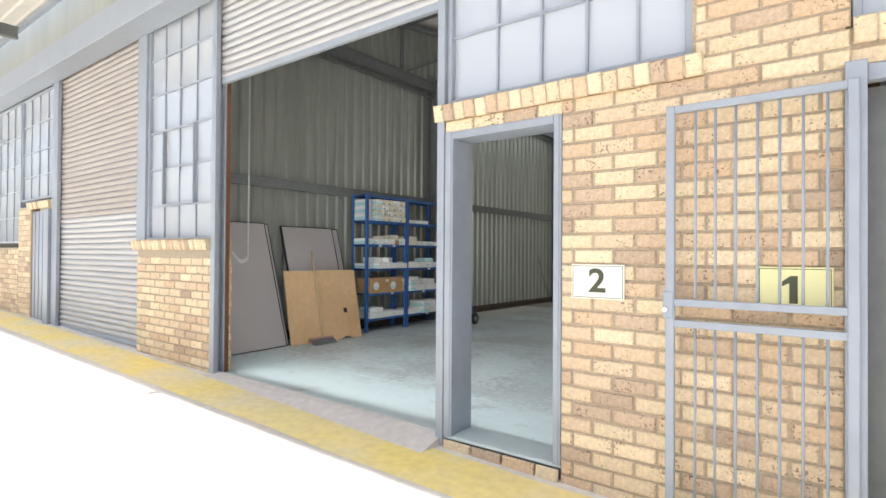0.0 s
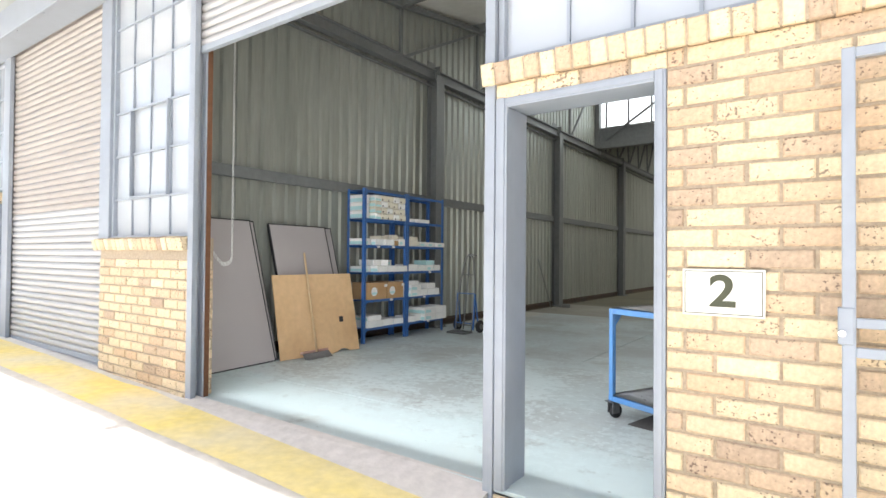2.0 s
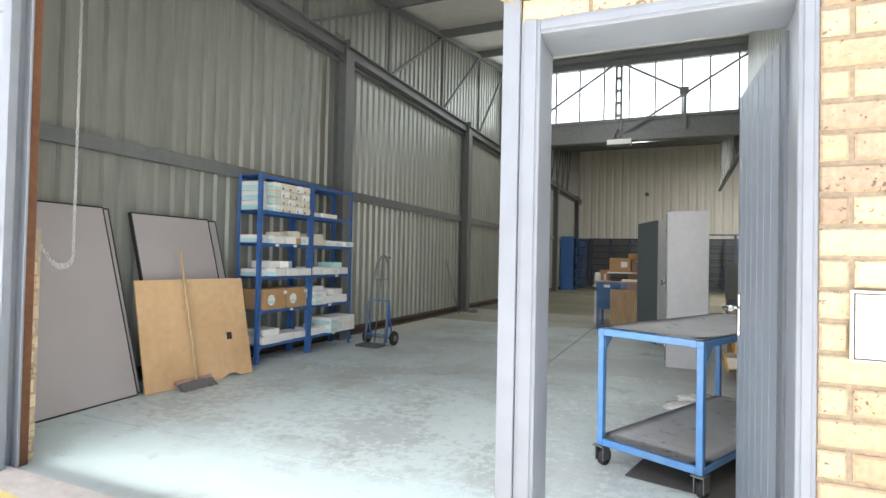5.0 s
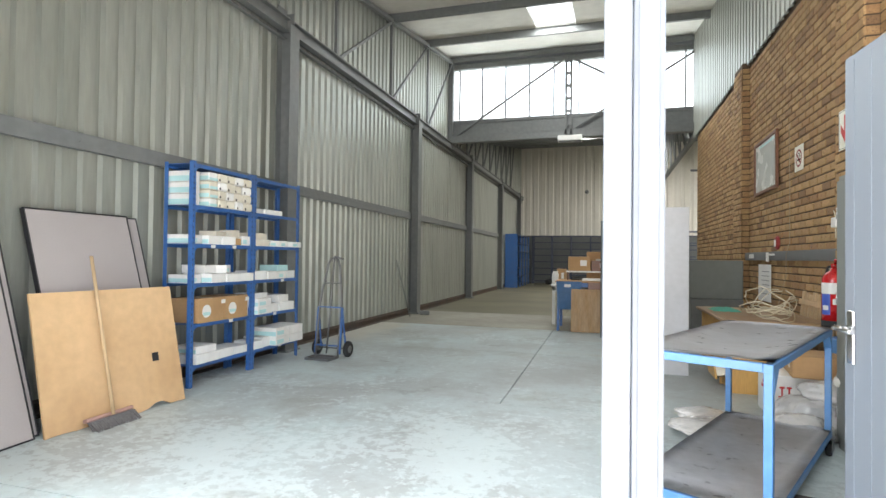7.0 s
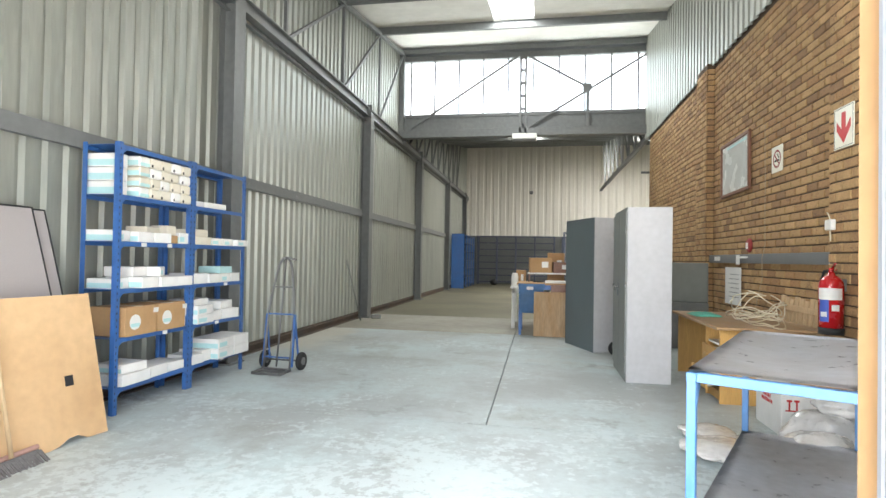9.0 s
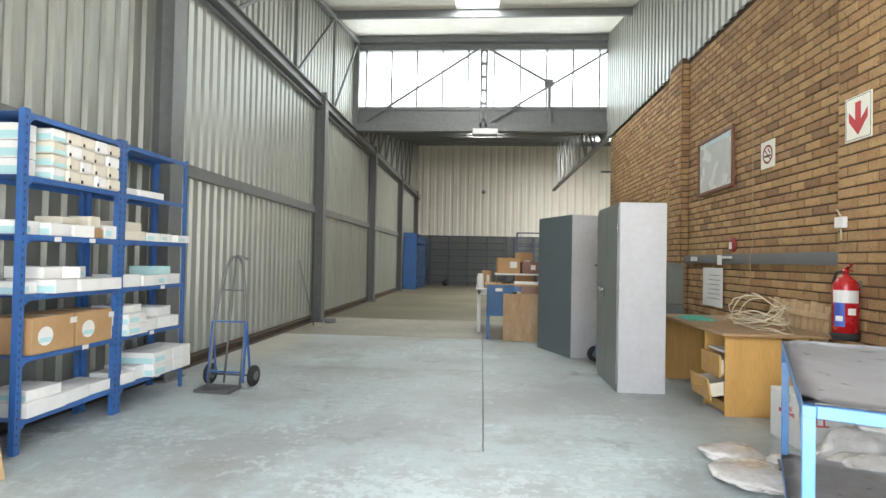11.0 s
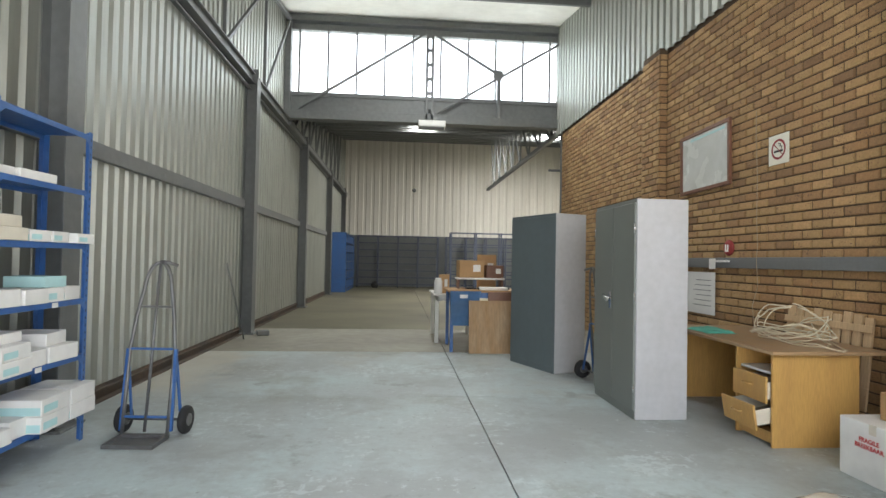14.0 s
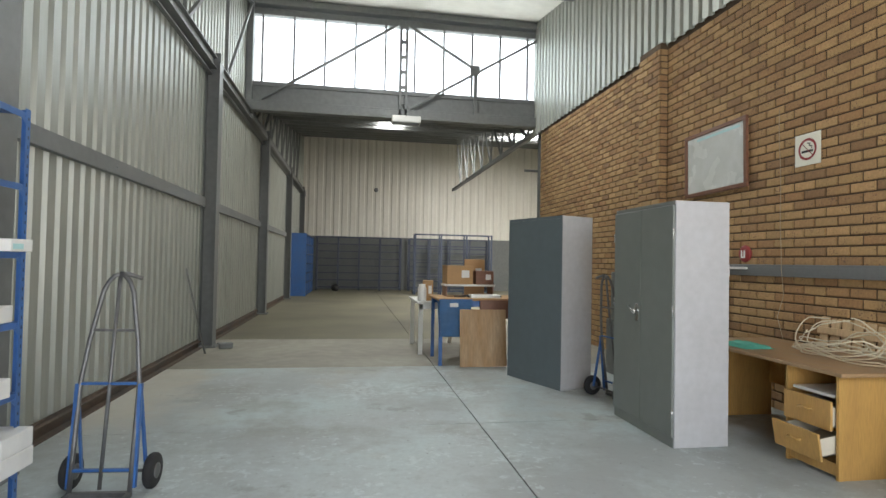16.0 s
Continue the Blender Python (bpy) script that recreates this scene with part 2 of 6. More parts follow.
RAMP = material("worn_ramp_concrete", (0.6, 0.57, 0.53), 0.85, vary=0.1, grain=14, patch=3, bump=0.3, bump_scale=30, tint=(0.6, 0.57, 0.55), tint_amount=0.8)
YELLOW = material("worn_yellow_paint", (0.82, 0.68, 0.24), 0.7, vary=0.08, grain=14, patch=1.6, bump=0.15, tint=(0.74, 0.68, 0.5), tint_amount=0.85)
BLUE = material("blue_enamel", (0.035, 0.125, 0.36), 0.38, vary=0.12, grain=20, patch=4, bump=0.05, tint=(0.06, 0.11, 0.24), tint_amount=0.5)
CART_BLUE = material("pale_blue_enamel", (0.075, 0.225, 0.5), 0.4, vary=0.1, grain=16, patch=4, bump=0.05, tint=(0.12, 0.2, 0.3), tint_amount=0.5)
DARKBLUE = material("dark_blue_rack", (0.05, 0.063, 0.1), 0.5, vary=0.15, grain=15, patch=2, bump=0.05)
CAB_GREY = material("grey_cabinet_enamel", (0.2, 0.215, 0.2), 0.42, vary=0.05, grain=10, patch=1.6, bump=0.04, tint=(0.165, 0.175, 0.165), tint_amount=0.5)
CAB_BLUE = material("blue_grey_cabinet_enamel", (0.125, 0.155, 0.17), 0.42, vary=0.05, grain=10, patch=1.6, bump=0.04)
# cabinet sides facing the entrance, front daylight put into the paler colour
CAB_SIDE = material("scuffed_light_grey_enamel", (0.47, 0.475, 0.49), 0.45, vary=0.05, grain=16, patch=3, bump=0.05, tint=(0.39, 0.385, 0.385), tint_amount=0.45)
HARDBOARD = material("grey_hardboard", (0.4, 0.365, 0.355), 0.75, vary=0.06, grain=120, patch=1.2, bump=0.1, bump_scale=200, tint=(0.34, 0.305, 0.295), tint_amount=0.5)
BLACK_EDGE = material("black_edge", (0.02, 0.02, 0.022), 0.6, vary=0.15)
CHIP = material("stained_chipboard", (0.62, 0.415, 0.225), 0.7, vary=0.06, grain=14, patch=1.6, bump=0.1, bump_scale=150, tint=(0.42, 0.25, 0.115), tint_amount=0.6)
WOOD = material("oak_veneer", (0.54, 0.32, 0.1), 0.45, vary=0.1, grain=18, patch=2, bump=0.04, tint=(0.44, 0.25, 0.08), tint_amount=0.6, stretch=(6, 6, 0.7))
DESKTOP = material("worn_desk_top", (0.36, 0.235, 0.125), 0.4, vary=0.1, grain=18, patch=2.5, bump=0.04, tint=(0.28, 0.18, 0.1), tint_amount=0.6, stretch=(1, 0.3, 1))
PALE_WOOD = material("pale_pine", (0.56, 0.4, 0.23), 0.65, vary=0.12, grain=20, patch=2, bump=0.1, stretch=(4, 4, 0.6))
DARK_WOOD = material("red_brown_frame_wood", (0.19, 0.085, 0.05), 0.4, vary=0.15, grain=25, bump=0.05)
STEEL_BARE = material("bare_steel_tube", (0.17, 0.17, 0.17), 0.4, metal=0.5, vary=0.15, grain=25, bump=0.04)
STEEL_PLATE = material("worn_dark_steel_plate", (0.57, 0.585, 0.61), 0.3, metal=0.0, vary=0.12, grain=14, patch=2.2, bump=0.08, tint=(0.4, 0.37, 0.34), tint_amount=0.6)
CHROME = material("chrome", (0.75, 0.75, 0.75), 0.15, metal=1.0, vary=0.03, bump=0)
RUBBER = material("black_rubber", (0.02, 0.02, 0.021), 0.75, vary=0.2, grain=30)
CARD = material("brown_cardboard", (0.47, 0.29, 0.14), 0.8, vary=0.06, grain=25, patch=3, bump=0.08, tint=(0.34, 0.19, 0.08), tint_amount=0.5)
WHITE_CARD = material("white_carton", (0.8, 0.79, 0.76), 0.6, vary=0.04, grain=12, patch=4, bump=0.03, tint=(0.62, 0.62, 0.6), tint_amount=0.4)
TEAL = material("teal_print", (0.44, 0.68, 0.68), 0.6, vary=0.06, grain=12, bump=0.02, tint=(0.45, 0.66, 0.66), tint_amount=0.6)
CREAM = material("cream_paper", (0.68, 0.63, 0.52), 0.7, vary=0.05, grain=12, bump=0.03)
PLASTIC_WRAP = material("crumpled_clear_polythene", (0.72, 0.7, 0.67), 0.18, vary=0.08, grain=14, patch=5, bump=0.9, bump_scale=14, coat=0.6, tint=(0.48, 0.44, 0.38), tint_amount=0.5)
GREY_WRAP = material("grey_polythene", (0.6, 0.59, 0.58), 0.22, vary=0.08, grain=12, patch=4, bump=0.9, bump_scale=11, coat=0.5, tint=(0.45, 0.44, 0.42), tint_amount=0.5)
RED = material("red_enamel", (0.5, 0.015, 0.018), 0.25, vary=0.05, grain=12, bump=0.02, coat=0.4)
RED_PRINT = material("red_print", (0.55, 0.03, 0.03), 0.5, vary=0.05, bump=0)
BLUE_PRINT = material("blue_print", (0.06, 0.11, 0.45), 0.5, vary=0.05, bump=0)
WHITE = material("white_plastic", (0.78, 0.77, 0.74), 0.45, vary=0.04, grain=8, bump=0.02)
SIGN = material("aged_sign_plate", (0.8, 0.79, 0.7), 0.5, vary=0.03, grain=8, bump=0.02, tint=(0.74, 0.7, 0.55), tint_amount=0.4)
SIGN_YELLOW = material("yellow_sign_plate", (0.8, 0.77, 0.4), 0.5, vary=0.03, grain=8, bump=0.02)
OLIVE = material("dark_olive_print", (0.07, 0.075, 0.04), 0.6, vary=0.1, bump=0)
BLACK = material("black_print", (0.015, 0.015, 0.015), 0.6, vary=0.1, bump=0)
TRUNK = material("grey_cable_trunking", (0.165, 0.172, 0.175), 0.45, vary=0.06, bump=0.03)
CABLE = material("cream_cable", (0.62, 0.55, 0.4), 0.5, vary=0.08, bump=0)
DULL_CABLE = material("dusty_brown_cable", (0.4, 0.32, 0.21), 0.6, vary=0.08, bump=0)
BOARD = material("whiteboard", (0.66, 0.68, 0.66), 0.25, vary=0.05, grain=5, patch=4, bump=0.0, tint=(0.48, 0.5, 0.46), tint_amount=0.6)
GREEN = material("green_cloth", (0.09, 0.4, 0.31), 0.8, vary=0.1, bump=0.3)
DARK_MAT = material("dark_rubber_mat", (0.075, 0.07, 0.066), 0.85, vary=0.15, grain=40, bump=0.3)
GALVANISED = material("galvanised_chain", (0.62, 0.62, 0.6), 0.35, metal=0.3, vary=0.12, grain=30, bump=0.0)
GRIMY = material("grimy_rusty_channel", (0.075, 0.062, 0.052), 0.8, vary=0.2, grain=14, patch=2, bump=0.1, tint=(0.14, 0.085, 0.05), tint_amount=0.6)
RUST = material("rusted_steel", (0.2, 0.09, 0.045), 0.85, vary=0.2, grain=25, bump=0.2)
def translucent_material(name, colour):
    mat = bpy.data.materials.new(name)
    mat.use_nodes = True
    n, l = mat.node_tree.nodes, mat.node_tree.links
    t = n.new("ShaderNodeBsdfTranslucent")
    t.inputs[0].default_value = (*colour, 1)
    l.new(t.outputs[0], n["Material Output"].inputs[0])
    return mat


ROOFLIGHT = translucent_material("translucent_roof_sheet", (0.5, 0.52, 0.52))
MAROON = material("dark_maroon_print", (0.3, 0.035, 0.035), 0.5, vary=0.05, bump=0)
GLASS = glass_material("window_glass")
OPAL = material("obscured_glass", (0.52, 0.55, 0.57), 0.08, vary=0.03, grain=3, patch=1.5, bump=0.02, bump_scale=3, tint=(0.42, 0.45, 0.48), tint_amount=0.8, spec=0.9, coat=0.5)


# ---- building blocks ----
def box(bm, x0, x1, y0, y1, z0, z1, bevel=0.0, m=None):
    v = [bm.verts.new((x, y, z)) for x in (x0, x1) for y in (y0, y1) for z in (z0, z1)]
    f = [bm.faces.new([v[i] for i in q]) for q in ((0, 1, 3, 2), (4, 6, 7, 5), (0, 4, 5, 1), (2, 3, 7, 6), (0, 2, 6, 4), (1, 5, 7, 3))]
    if bevel:
        edges = list({e for q in f for e in q.edges})
        v = list({w for q in bmesh.ops.bevel(bm, geom=edges, offset=bevel, segments=1, affect="EDGES")["faces"] for w in q.verts} | {w for w in v if w.is_valid})
    if m is not None:
        bmesh.ops.transform(bm, matrix=m, verts=[w for w in v if w.is_valid])
    return bm


def tube(bm, points, r, n=8, closed=False):
    pts = [Vector(p) for p in points]
    rings, up = [], Vector((0.13, 0.31, 0.94))
    for i, p in enumerate(pts):
        a = pts[i - 1] if (i or closed) else p
        b = pts[(i + 1) % len(pts)] if (i + 1 < len(pts) or closed) else p
        d = (b - a).normalized()
        s = d.cross(up)
        if s.length < 0.05:
            s = d.cross(Vector((1, 0.2, 0)))
        s.normalize()
        u = s.cross(d)
        rings.append([bm.verts.new(p + r * (math.cos(t) * s + math.sin(t) * u)) for t in (2 * math.pi * k / n for k in range(n))])
    pairs = list(zip(rings, rings[1:])) + ([(rings[-1], rings[0])] if closed else [])
    for a, b in pairs:
        for k in range(n):
            bm.faces.new((a[k], a[(k + 1) % n], b[(k + 1) % n], b[k])).smooth = True
    if not closed:
        bm.faces.new(rings[0][::-1])
        bm.faces.new(rings[-1])
    return bm


def rod(bm, a, b, r, n=10):
    return tube(bm, (a, b), r, n)


def bar(bm, a, b, w, d, bevel=0.0):
    """A rectangular bar from a to b."""
    a, b = Vector(a), Vector(b)
    m = Matrix.Translation((a + b) / 2) @ (b - a).to_track_quat("Z", "Y").to_matrix().to_4x4()
    h = (b - a).length / 2
    return box(bm, -w / 2, w / 2, -d / 2, d / 2, -h, h, bevel, m)


def angle_bar(bm, a, b, w=0.05, t=0.006):
    """An L-section bar from a to b."""
    a, b = Vector(a), Vector(b)
    m = Matrix.Translation((a + b) / 2) @ (b - a).to_track_quat("Z", "Y").to_matrix().to_4x4()
    h = (b - a).length / 2
    box(bm, -w / 2, w / 2, -t / 2, t / 2, -h, h, 0, m)
    return box(bm, -w / 2, -w / 2 + t, t / 2, w, -h, h, 0, m)


def lathe(bm, profile, n=24, m=None):
    rings = [[bm.verts.new((r * math.cos(2 * math.pi * k / n), r * math.sin(2 * math.pi * k / n), z)) for k in range(n)] for r, z in profile]
    for a, b in zip(rings, rings[1:]):
        for k in range(n):
            bm.faces.new((a[k], a[(k + 1) % n], b[(k + 1) % n], b[k])).smooth = True
    bm.faces.new(rings[0][::-1])
    bm.faces.new(rings[-1])
    if m is not None:
        bmesh.ops.transform(bm, matrix=m, verts=[v for r in rings for v in r])
    return bm


def B():
    return bmesh.new()


def part(name, bm, mat, parent=None, label="", m=None):
    me = bpy.data.meshes.new(name)
    bmesh.ops.recalc_face_normals(bm, faces=bm.faces)
    bm.to_mesh(me)
    bm.free()
    me.materials.append(mat)
    ob = new(name, me)
    if parent is not None:
        ob.parent = parent
    if m is not None:
        ob.matrix_basis = m
    return tagged(ob, label) if label else ob


def thing(name, m, label, category, group=""):
    ob = new(name)
    ob.empty_display_size = 0.1
    ob.matrix_basis = m
    return tagged(ob, label, category, group)


def setting(name, bm, mat, label, category):
    return tagged(part(name, bm, mat), label, category, kind="structure")


def letters(name, text, size, mat, parent, m, label=""):
    cu = bpy.data.curves.new(name, "FONT")
    cu.offset = size * 0.022
    cu.body, cu.size, cu.extrude, cu.align_x, cu.align_y = text, size, 0.0008, "CENTER", "CENTER"
    tmp = bpy.data.objects.new(name, cu)
    me = bpy.data.meshes.new_from_object(tmp)
    bpy.data.objects.remove(tmp)
    me.materials.clear()
    me.materials.append(mat)
    ob = new(name, me)
    ob.parent = parent
    ob.matrix_basis = m
    return tagged(ob, label) if label else ob


# ---- brickwork ----
COURSE, PITCH, HIGH, LONG = 0.0865, 0.232, 0.0735, 0.2185
brick_meshes = {}


def brick_geometry(w, h, d):
    """Verts and faces of one brick, front at -y, with worn front edges."""
    c = 0.006
    vs = [(x, y, z) for y, e in ((d, 0), (c, 0), (0, c)) for x, z in ((-w / 2 + e, -h / 2 + e), (w / 2 - e, -h / 2 + e), (w / 2 - e, h / 2 - e), (-w / 2 + e, h / 2 - e))]
    fs = [(8, 9, 10, 11)] + [(r + k, r + (k + 1) % 4, r + 4 + (k + 1) % 4, r + 4 + k) for r in (0, 4) for k in range(4)]
    return vs, fs


def brick_mesh(w, h, d, mat=BRICK):
    key = (round(w, 3), round(h, 3), round(d, 3), mat.name)
    if key not in brick_meshes:
        me = bpy.data.meshes.new("brick")
        vs, fs = brick_geometry(*key[:3])
        me.from_pydata(vs, [], fs)
        me.materials.append(mat)
        brick_meshes[key] = me
    return brick_meshes[key]


def brickwork(parent, m, u0, u1, z0, z1, single, holes=(), proud=0.012, seed=1, mats=(BRICK, BRICK_MASS), phase=0.0):
    """Stretcher bond on the face m (u along local x, front towards local -y). single(u, z): whether a brick is an object of its own."""
    rng = random.Random(seed)
    vs_all, fs_all, count = [], [], 0
    row = 0
    z = z0
    while z + HIGH <= z1 + 0.03:
        shift = (PITCH / 2 if row % 2 else 0)
        u = u0 - shift - phase
        while u < u1:
            a, b = max(u, u0), min(u + LONG, u1)
            if b - a < 0.03:
                u += PITCH
                continue
            spans = [(a, b)]
            for h0, h1, k0, k1 in holes:
                if z + HIGH > k0 + 0.01 and z < k1 - 0.01:
                    spans = [s for p, q in spans for s in ((p, min(q, h0)), (max(p, h1), q)) if s[1] - s[0] > 0.03]
            for p, q in spans:
                if q - p < 0.03:
                    continue
                place = m @ Matrix.Translation(((p + q) / 2 + rng.uniform(-0.0015, 0.0015), -proud + rng.uniform(-0.002, 0.002), z + HIGH / 2)) @ pose(0, 0, 0, rng.uniform(-0.4, 0.4), rng.uniform(-0.35, 0.35), rng.uniform(-0.4, 0.4))
                if single((p + q) / 2, z):
                    ob = new("brick", brick_mesh(q - p, HIGH, proud + 0.01, mats[0]))
                    ob.parent = parent
                    ob.matrix_basis = place
                    count += 1
                else:
                    vs, fs = brick_geometry(q - p, HIGH, proud + 0.01)
                    k = len(vs_all)
                    vs_all += [tuple(place @ Vector(v)) for v in vs]
                    fs_all += [tuple(k + i for i in f) for f in fs]
            u += PITCH
        row += 1
        z += COURSE
    if vs_all:
        me = bpy.data.meshes.new("brickwork")
        me.from_pydata(vs_all, [], fs_all)
        me.materials.append(mats[1])
        ob = new("brickwork", me)
        ob.parent = parent
        tagged(ob, kind="stuff")
    return count


def sill_bricks(parent, x0, x1, y, z, high=0.11, deep=0.15, tilt=12, seed=3):
    """A row of bricks on edge, sloping outwards; y is the front edge."""
    rng = random.Random(seed)
    n = round((x1 - x0) / 0.0855)
    bm = B()
    box(bm, x0 + 0.01, x1 - 0.01, 0.008, deep, -high / 2 + 0.006, high / 2 - 0.007, 0, pose(0, y, z, tilt, 0, 0))
    part("sill_mortar", bm, PALE_MORTAR, parent)
    for k in range(n):
        x = x0 + (k + 0.5) * (x1 - x0) / n
        ob = new("sill_brick", brick_mesh((x1 - x0) / n - 0.009, high, deep))
        ob.parent = parent
        ob.matrix_basis = pose(x, y + rng.uniform(-0.004, 0.004), z + rng.uniform(-0.003, 0.003), tilt + rng.uniform(-1, 1), rng.uniform(-1, 1), rng.uniform(-1.2, 1.2))


def cladding(bm, axis, u0, u1, low, high, at, depth=0.036, pitch=0.187):
    """Trapezoidal sheet. axis 'y': a wall along y at x=at, broad flats standing out of it between narrow troughs; low and high are functions of u or numbers."""
    lo = low if callable(low) else (lambda u: low)
    hi = high if callable(high) else (lambda u: high)
    us, u = [], u0
    while u < u1:
        us += [(u, depth), (u + pitch * 0.57, depth), (u + pitch * 0.64, 0), (u + pitch * 0.88, 0), (u + pitch * 0.999, depth)]
        u += pitch
    pairs = []
    for u, d in us:
        u = min(u, u1)
        pts = [(at + d, u), (u, at + d)][axis == "x"]
        pairs.append((bm.verts.new((*pts, lo(u))), bm.verts.new((*pts, hi(u)))))
    for (a, b), (c, d) in zip(pairs, pairs[1:]):
        if (a.co - c.co).length > 1e-5:
            bm.faces.new((a, c, d, b))
    return bm

# ---- structure: floor, yard ----
F, FI = 2.945, 3.165            # front wall, outer and inner face
WL, WR, REAR = -6.42, -0.1, 30.0  # left cladding, right brick face, rear wall
CLER = 16.2                     # clerestory plane


def roof_z(y):
    return 6.84 - 0.162 * (CLER - y)


def rear_roof_z(y):
    return 4.75 + 0.172 * (y - CLER)


def yard_z(x):
    return -0.09 - 0.024 * (x + 1.5)


bm = B()
box(bm, -6.7, 6.0, F + 0.02, REAR + 0.3, -0.4, -0.02)
floor = setting("floor", bm, STEEL, "worn pale green painted concrete floor slabs with dark joints", "floor")
xs = (-6.6, -3.09, 0.1, 3.0, 6.0)


def slab(x0, x1, y0, y1):
    """A floor slab with slightly crumbled edges; the long joints gape more than the cross joints."""
    bm = B()
    nx, ny = max(2, int((x1 - x0) / 0.12)), max(2, int((y1 - y0) / 0.12))
    wob = lambda u, w: 0.006 * noise.noise((u * 1.3, w, 0)) + 0.006 * noise.noise((u * 7, w, 3))
    ring = [(x0 + (x1 - x0) * k / nx, y0 + 0.003 + abs(wob(x0 + k * 0.12, y0))) for k in range(nx)]
    ring += [(x1 - 0.006 - wob(y0 + k * 0.12, x1), y0 + (y1 - y0) * k / ny) for k in range(ny)]
    ring += [(x1 - (x1 - x0) * k / nx, y1 - 0.003 - abs(wob(x0 + k * 0.12, y1 + 7))) for k in range(nx)]
    ring += [(x0 + 0.006 + wob(y0 + k * 0.12, x0 + 5), y1 - (y1 - y0) * k / ny) for k in range(ny)]
    ring = [(min(max(x, x0 + 0.003), x1 - 0.003), min(max(y, y0 + 0.002), y1 - 0.002)) for x, y in ring]
    top, low = [bm.verts.new((x, y, 0.0)) for x, y in ring], [bm.verts.new((x, y, -0.1)) for x, y in ring]
    bm.faces.new(top)
    for k in range(len(ring)):
        j = (k + 1) % len(ring)
        bm.faces.new((top[k], low[k], low[j], top[j]))
    return bm


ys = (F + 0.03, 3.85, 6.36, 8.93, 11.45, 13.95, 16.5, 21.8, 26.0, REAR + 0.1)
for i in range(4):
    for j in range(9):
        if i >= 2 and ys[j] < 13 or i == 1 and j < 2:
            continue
        part("floor_slab", slab(xs[i], xs[i + 1 + (i == 0 and j < 2)], ys[j], ys[j + 1]), FLOOR if ys[j] < 11.4 else DUSTY_FLOOR if ys[j] < 13.9 else DIM_BARE_FLOOR, floor)

# the yard: one sheet, rising a little along the front
bm = B()
N = 24
grid = [[bm.verts.new((x, y, yard_z(max(-16, min(8, x))))) for y in (-300, -40, -10, 0, 1.5, 2.4, 2.9, F + 0.2)] for x in [-300, -60, -16] + [-16 + k for k in range(1, N)] + [8, 60, 300]]
for a, b in zip(grid, grid[1:]):
    for k in range(7):
        bm.faces.new((a[k], b[k], b[k + 1], a[k + 1]))
ground = setting("ground", bm, YARD, "pale sunlit concrete yard in front of the warehouse", "ground")
bm = B()
rows = [(x, 2.37 + 0.03 * noise.noise((x, 0, 0)), 2.86 + 0.04 * noise.noise((x * 1.7, 5, 0))) for x in [-16 + 0.25 * k for k in range(86)]]
vv = [(bm.verts.new((x, a, yard_z(x) + 0.004)), bm.verts.new((x, b, yard_z(x) + 0.004))) for x, a, b in rows]
for (a, b), (c, d) in zip(vv, vv[1:]):
    bm.faces.new((a, c, d, b))
tagged(part("painted_strip", bm, YELLOW, ground), "faded yellow painted safety strip on the concrete")
# concrete ramp from the yard to the hall floor in the shutter opening
bm = B()
q = [bm.verts.new(p) for p in ((-5.12, F - 0.1, yard_z(-5.12) + 0.002), (-2.2, F - 0.22, yard_z(-2.2) + 0.002), (-2.2, F + 0.06, 0.001), (-5.12, F + 0.06, 0.02), (-5.12, F - 0.1, -0.3), (-2.2, F - 0.22, -0.3), (-2.2, F + 0.06, -0.3), (-5.12, F + 0.06, -0.3))]
for f in ((0, 1, 2, 3), (0, 4, 5, 1), (1, 5, 6, 2), (3, 2, 6, 7), (0, 3, 7, 4)):
    bm.faces.new([q[i] for i in f])
setting("threshold_ramp", bm, RAMP, "worn grey concrete ramp at the shutter opening", "ramp")

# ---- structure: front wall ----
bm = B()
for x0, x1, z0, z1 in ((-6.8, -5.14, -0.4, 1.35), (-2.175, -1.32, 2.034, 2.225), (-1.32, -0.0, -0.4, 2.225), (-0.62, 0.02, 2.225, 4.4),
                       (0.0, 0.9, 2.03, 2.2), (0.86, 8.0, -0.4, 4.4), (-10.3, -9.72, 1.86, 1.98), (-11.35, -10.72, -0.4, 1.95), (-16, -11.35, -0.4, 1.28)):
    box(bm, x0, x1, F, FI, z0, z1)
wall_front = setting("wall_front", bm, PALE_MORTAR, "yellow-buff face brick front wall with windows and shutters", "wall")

bm = B()   # closing wall above the openings, inside, and ends
box(bm, -2.2, 8.0, F + 0.01, FI - 0.01, 4.0, 4.72)
box(bm, -45, -2.2, F + 0.01, FI - 0.01, 3.92, 5.0)
setting("wall_front_upper", bm, CLAD, "grey sheeted wall band above the front windows", "wall")
bm = B()
box(bm, -45, 8, 2.62, F - 0.005, 3.78, 4.02, 0.004)
box(bm, -45, 8, 2.6, 2.63, 3.74, 4.06, 0.004)
for k in range(30):
    rod(bm, (-15.6 + 0.8 * k, 2.66, 3.772), (-15.6 + 0.8 * k, 2.66, 3.785), 0.018, 8)
setting("trim_pelmet", bm, FRAME, "pale grey steel pelmet box over the roller shutters", "trim")
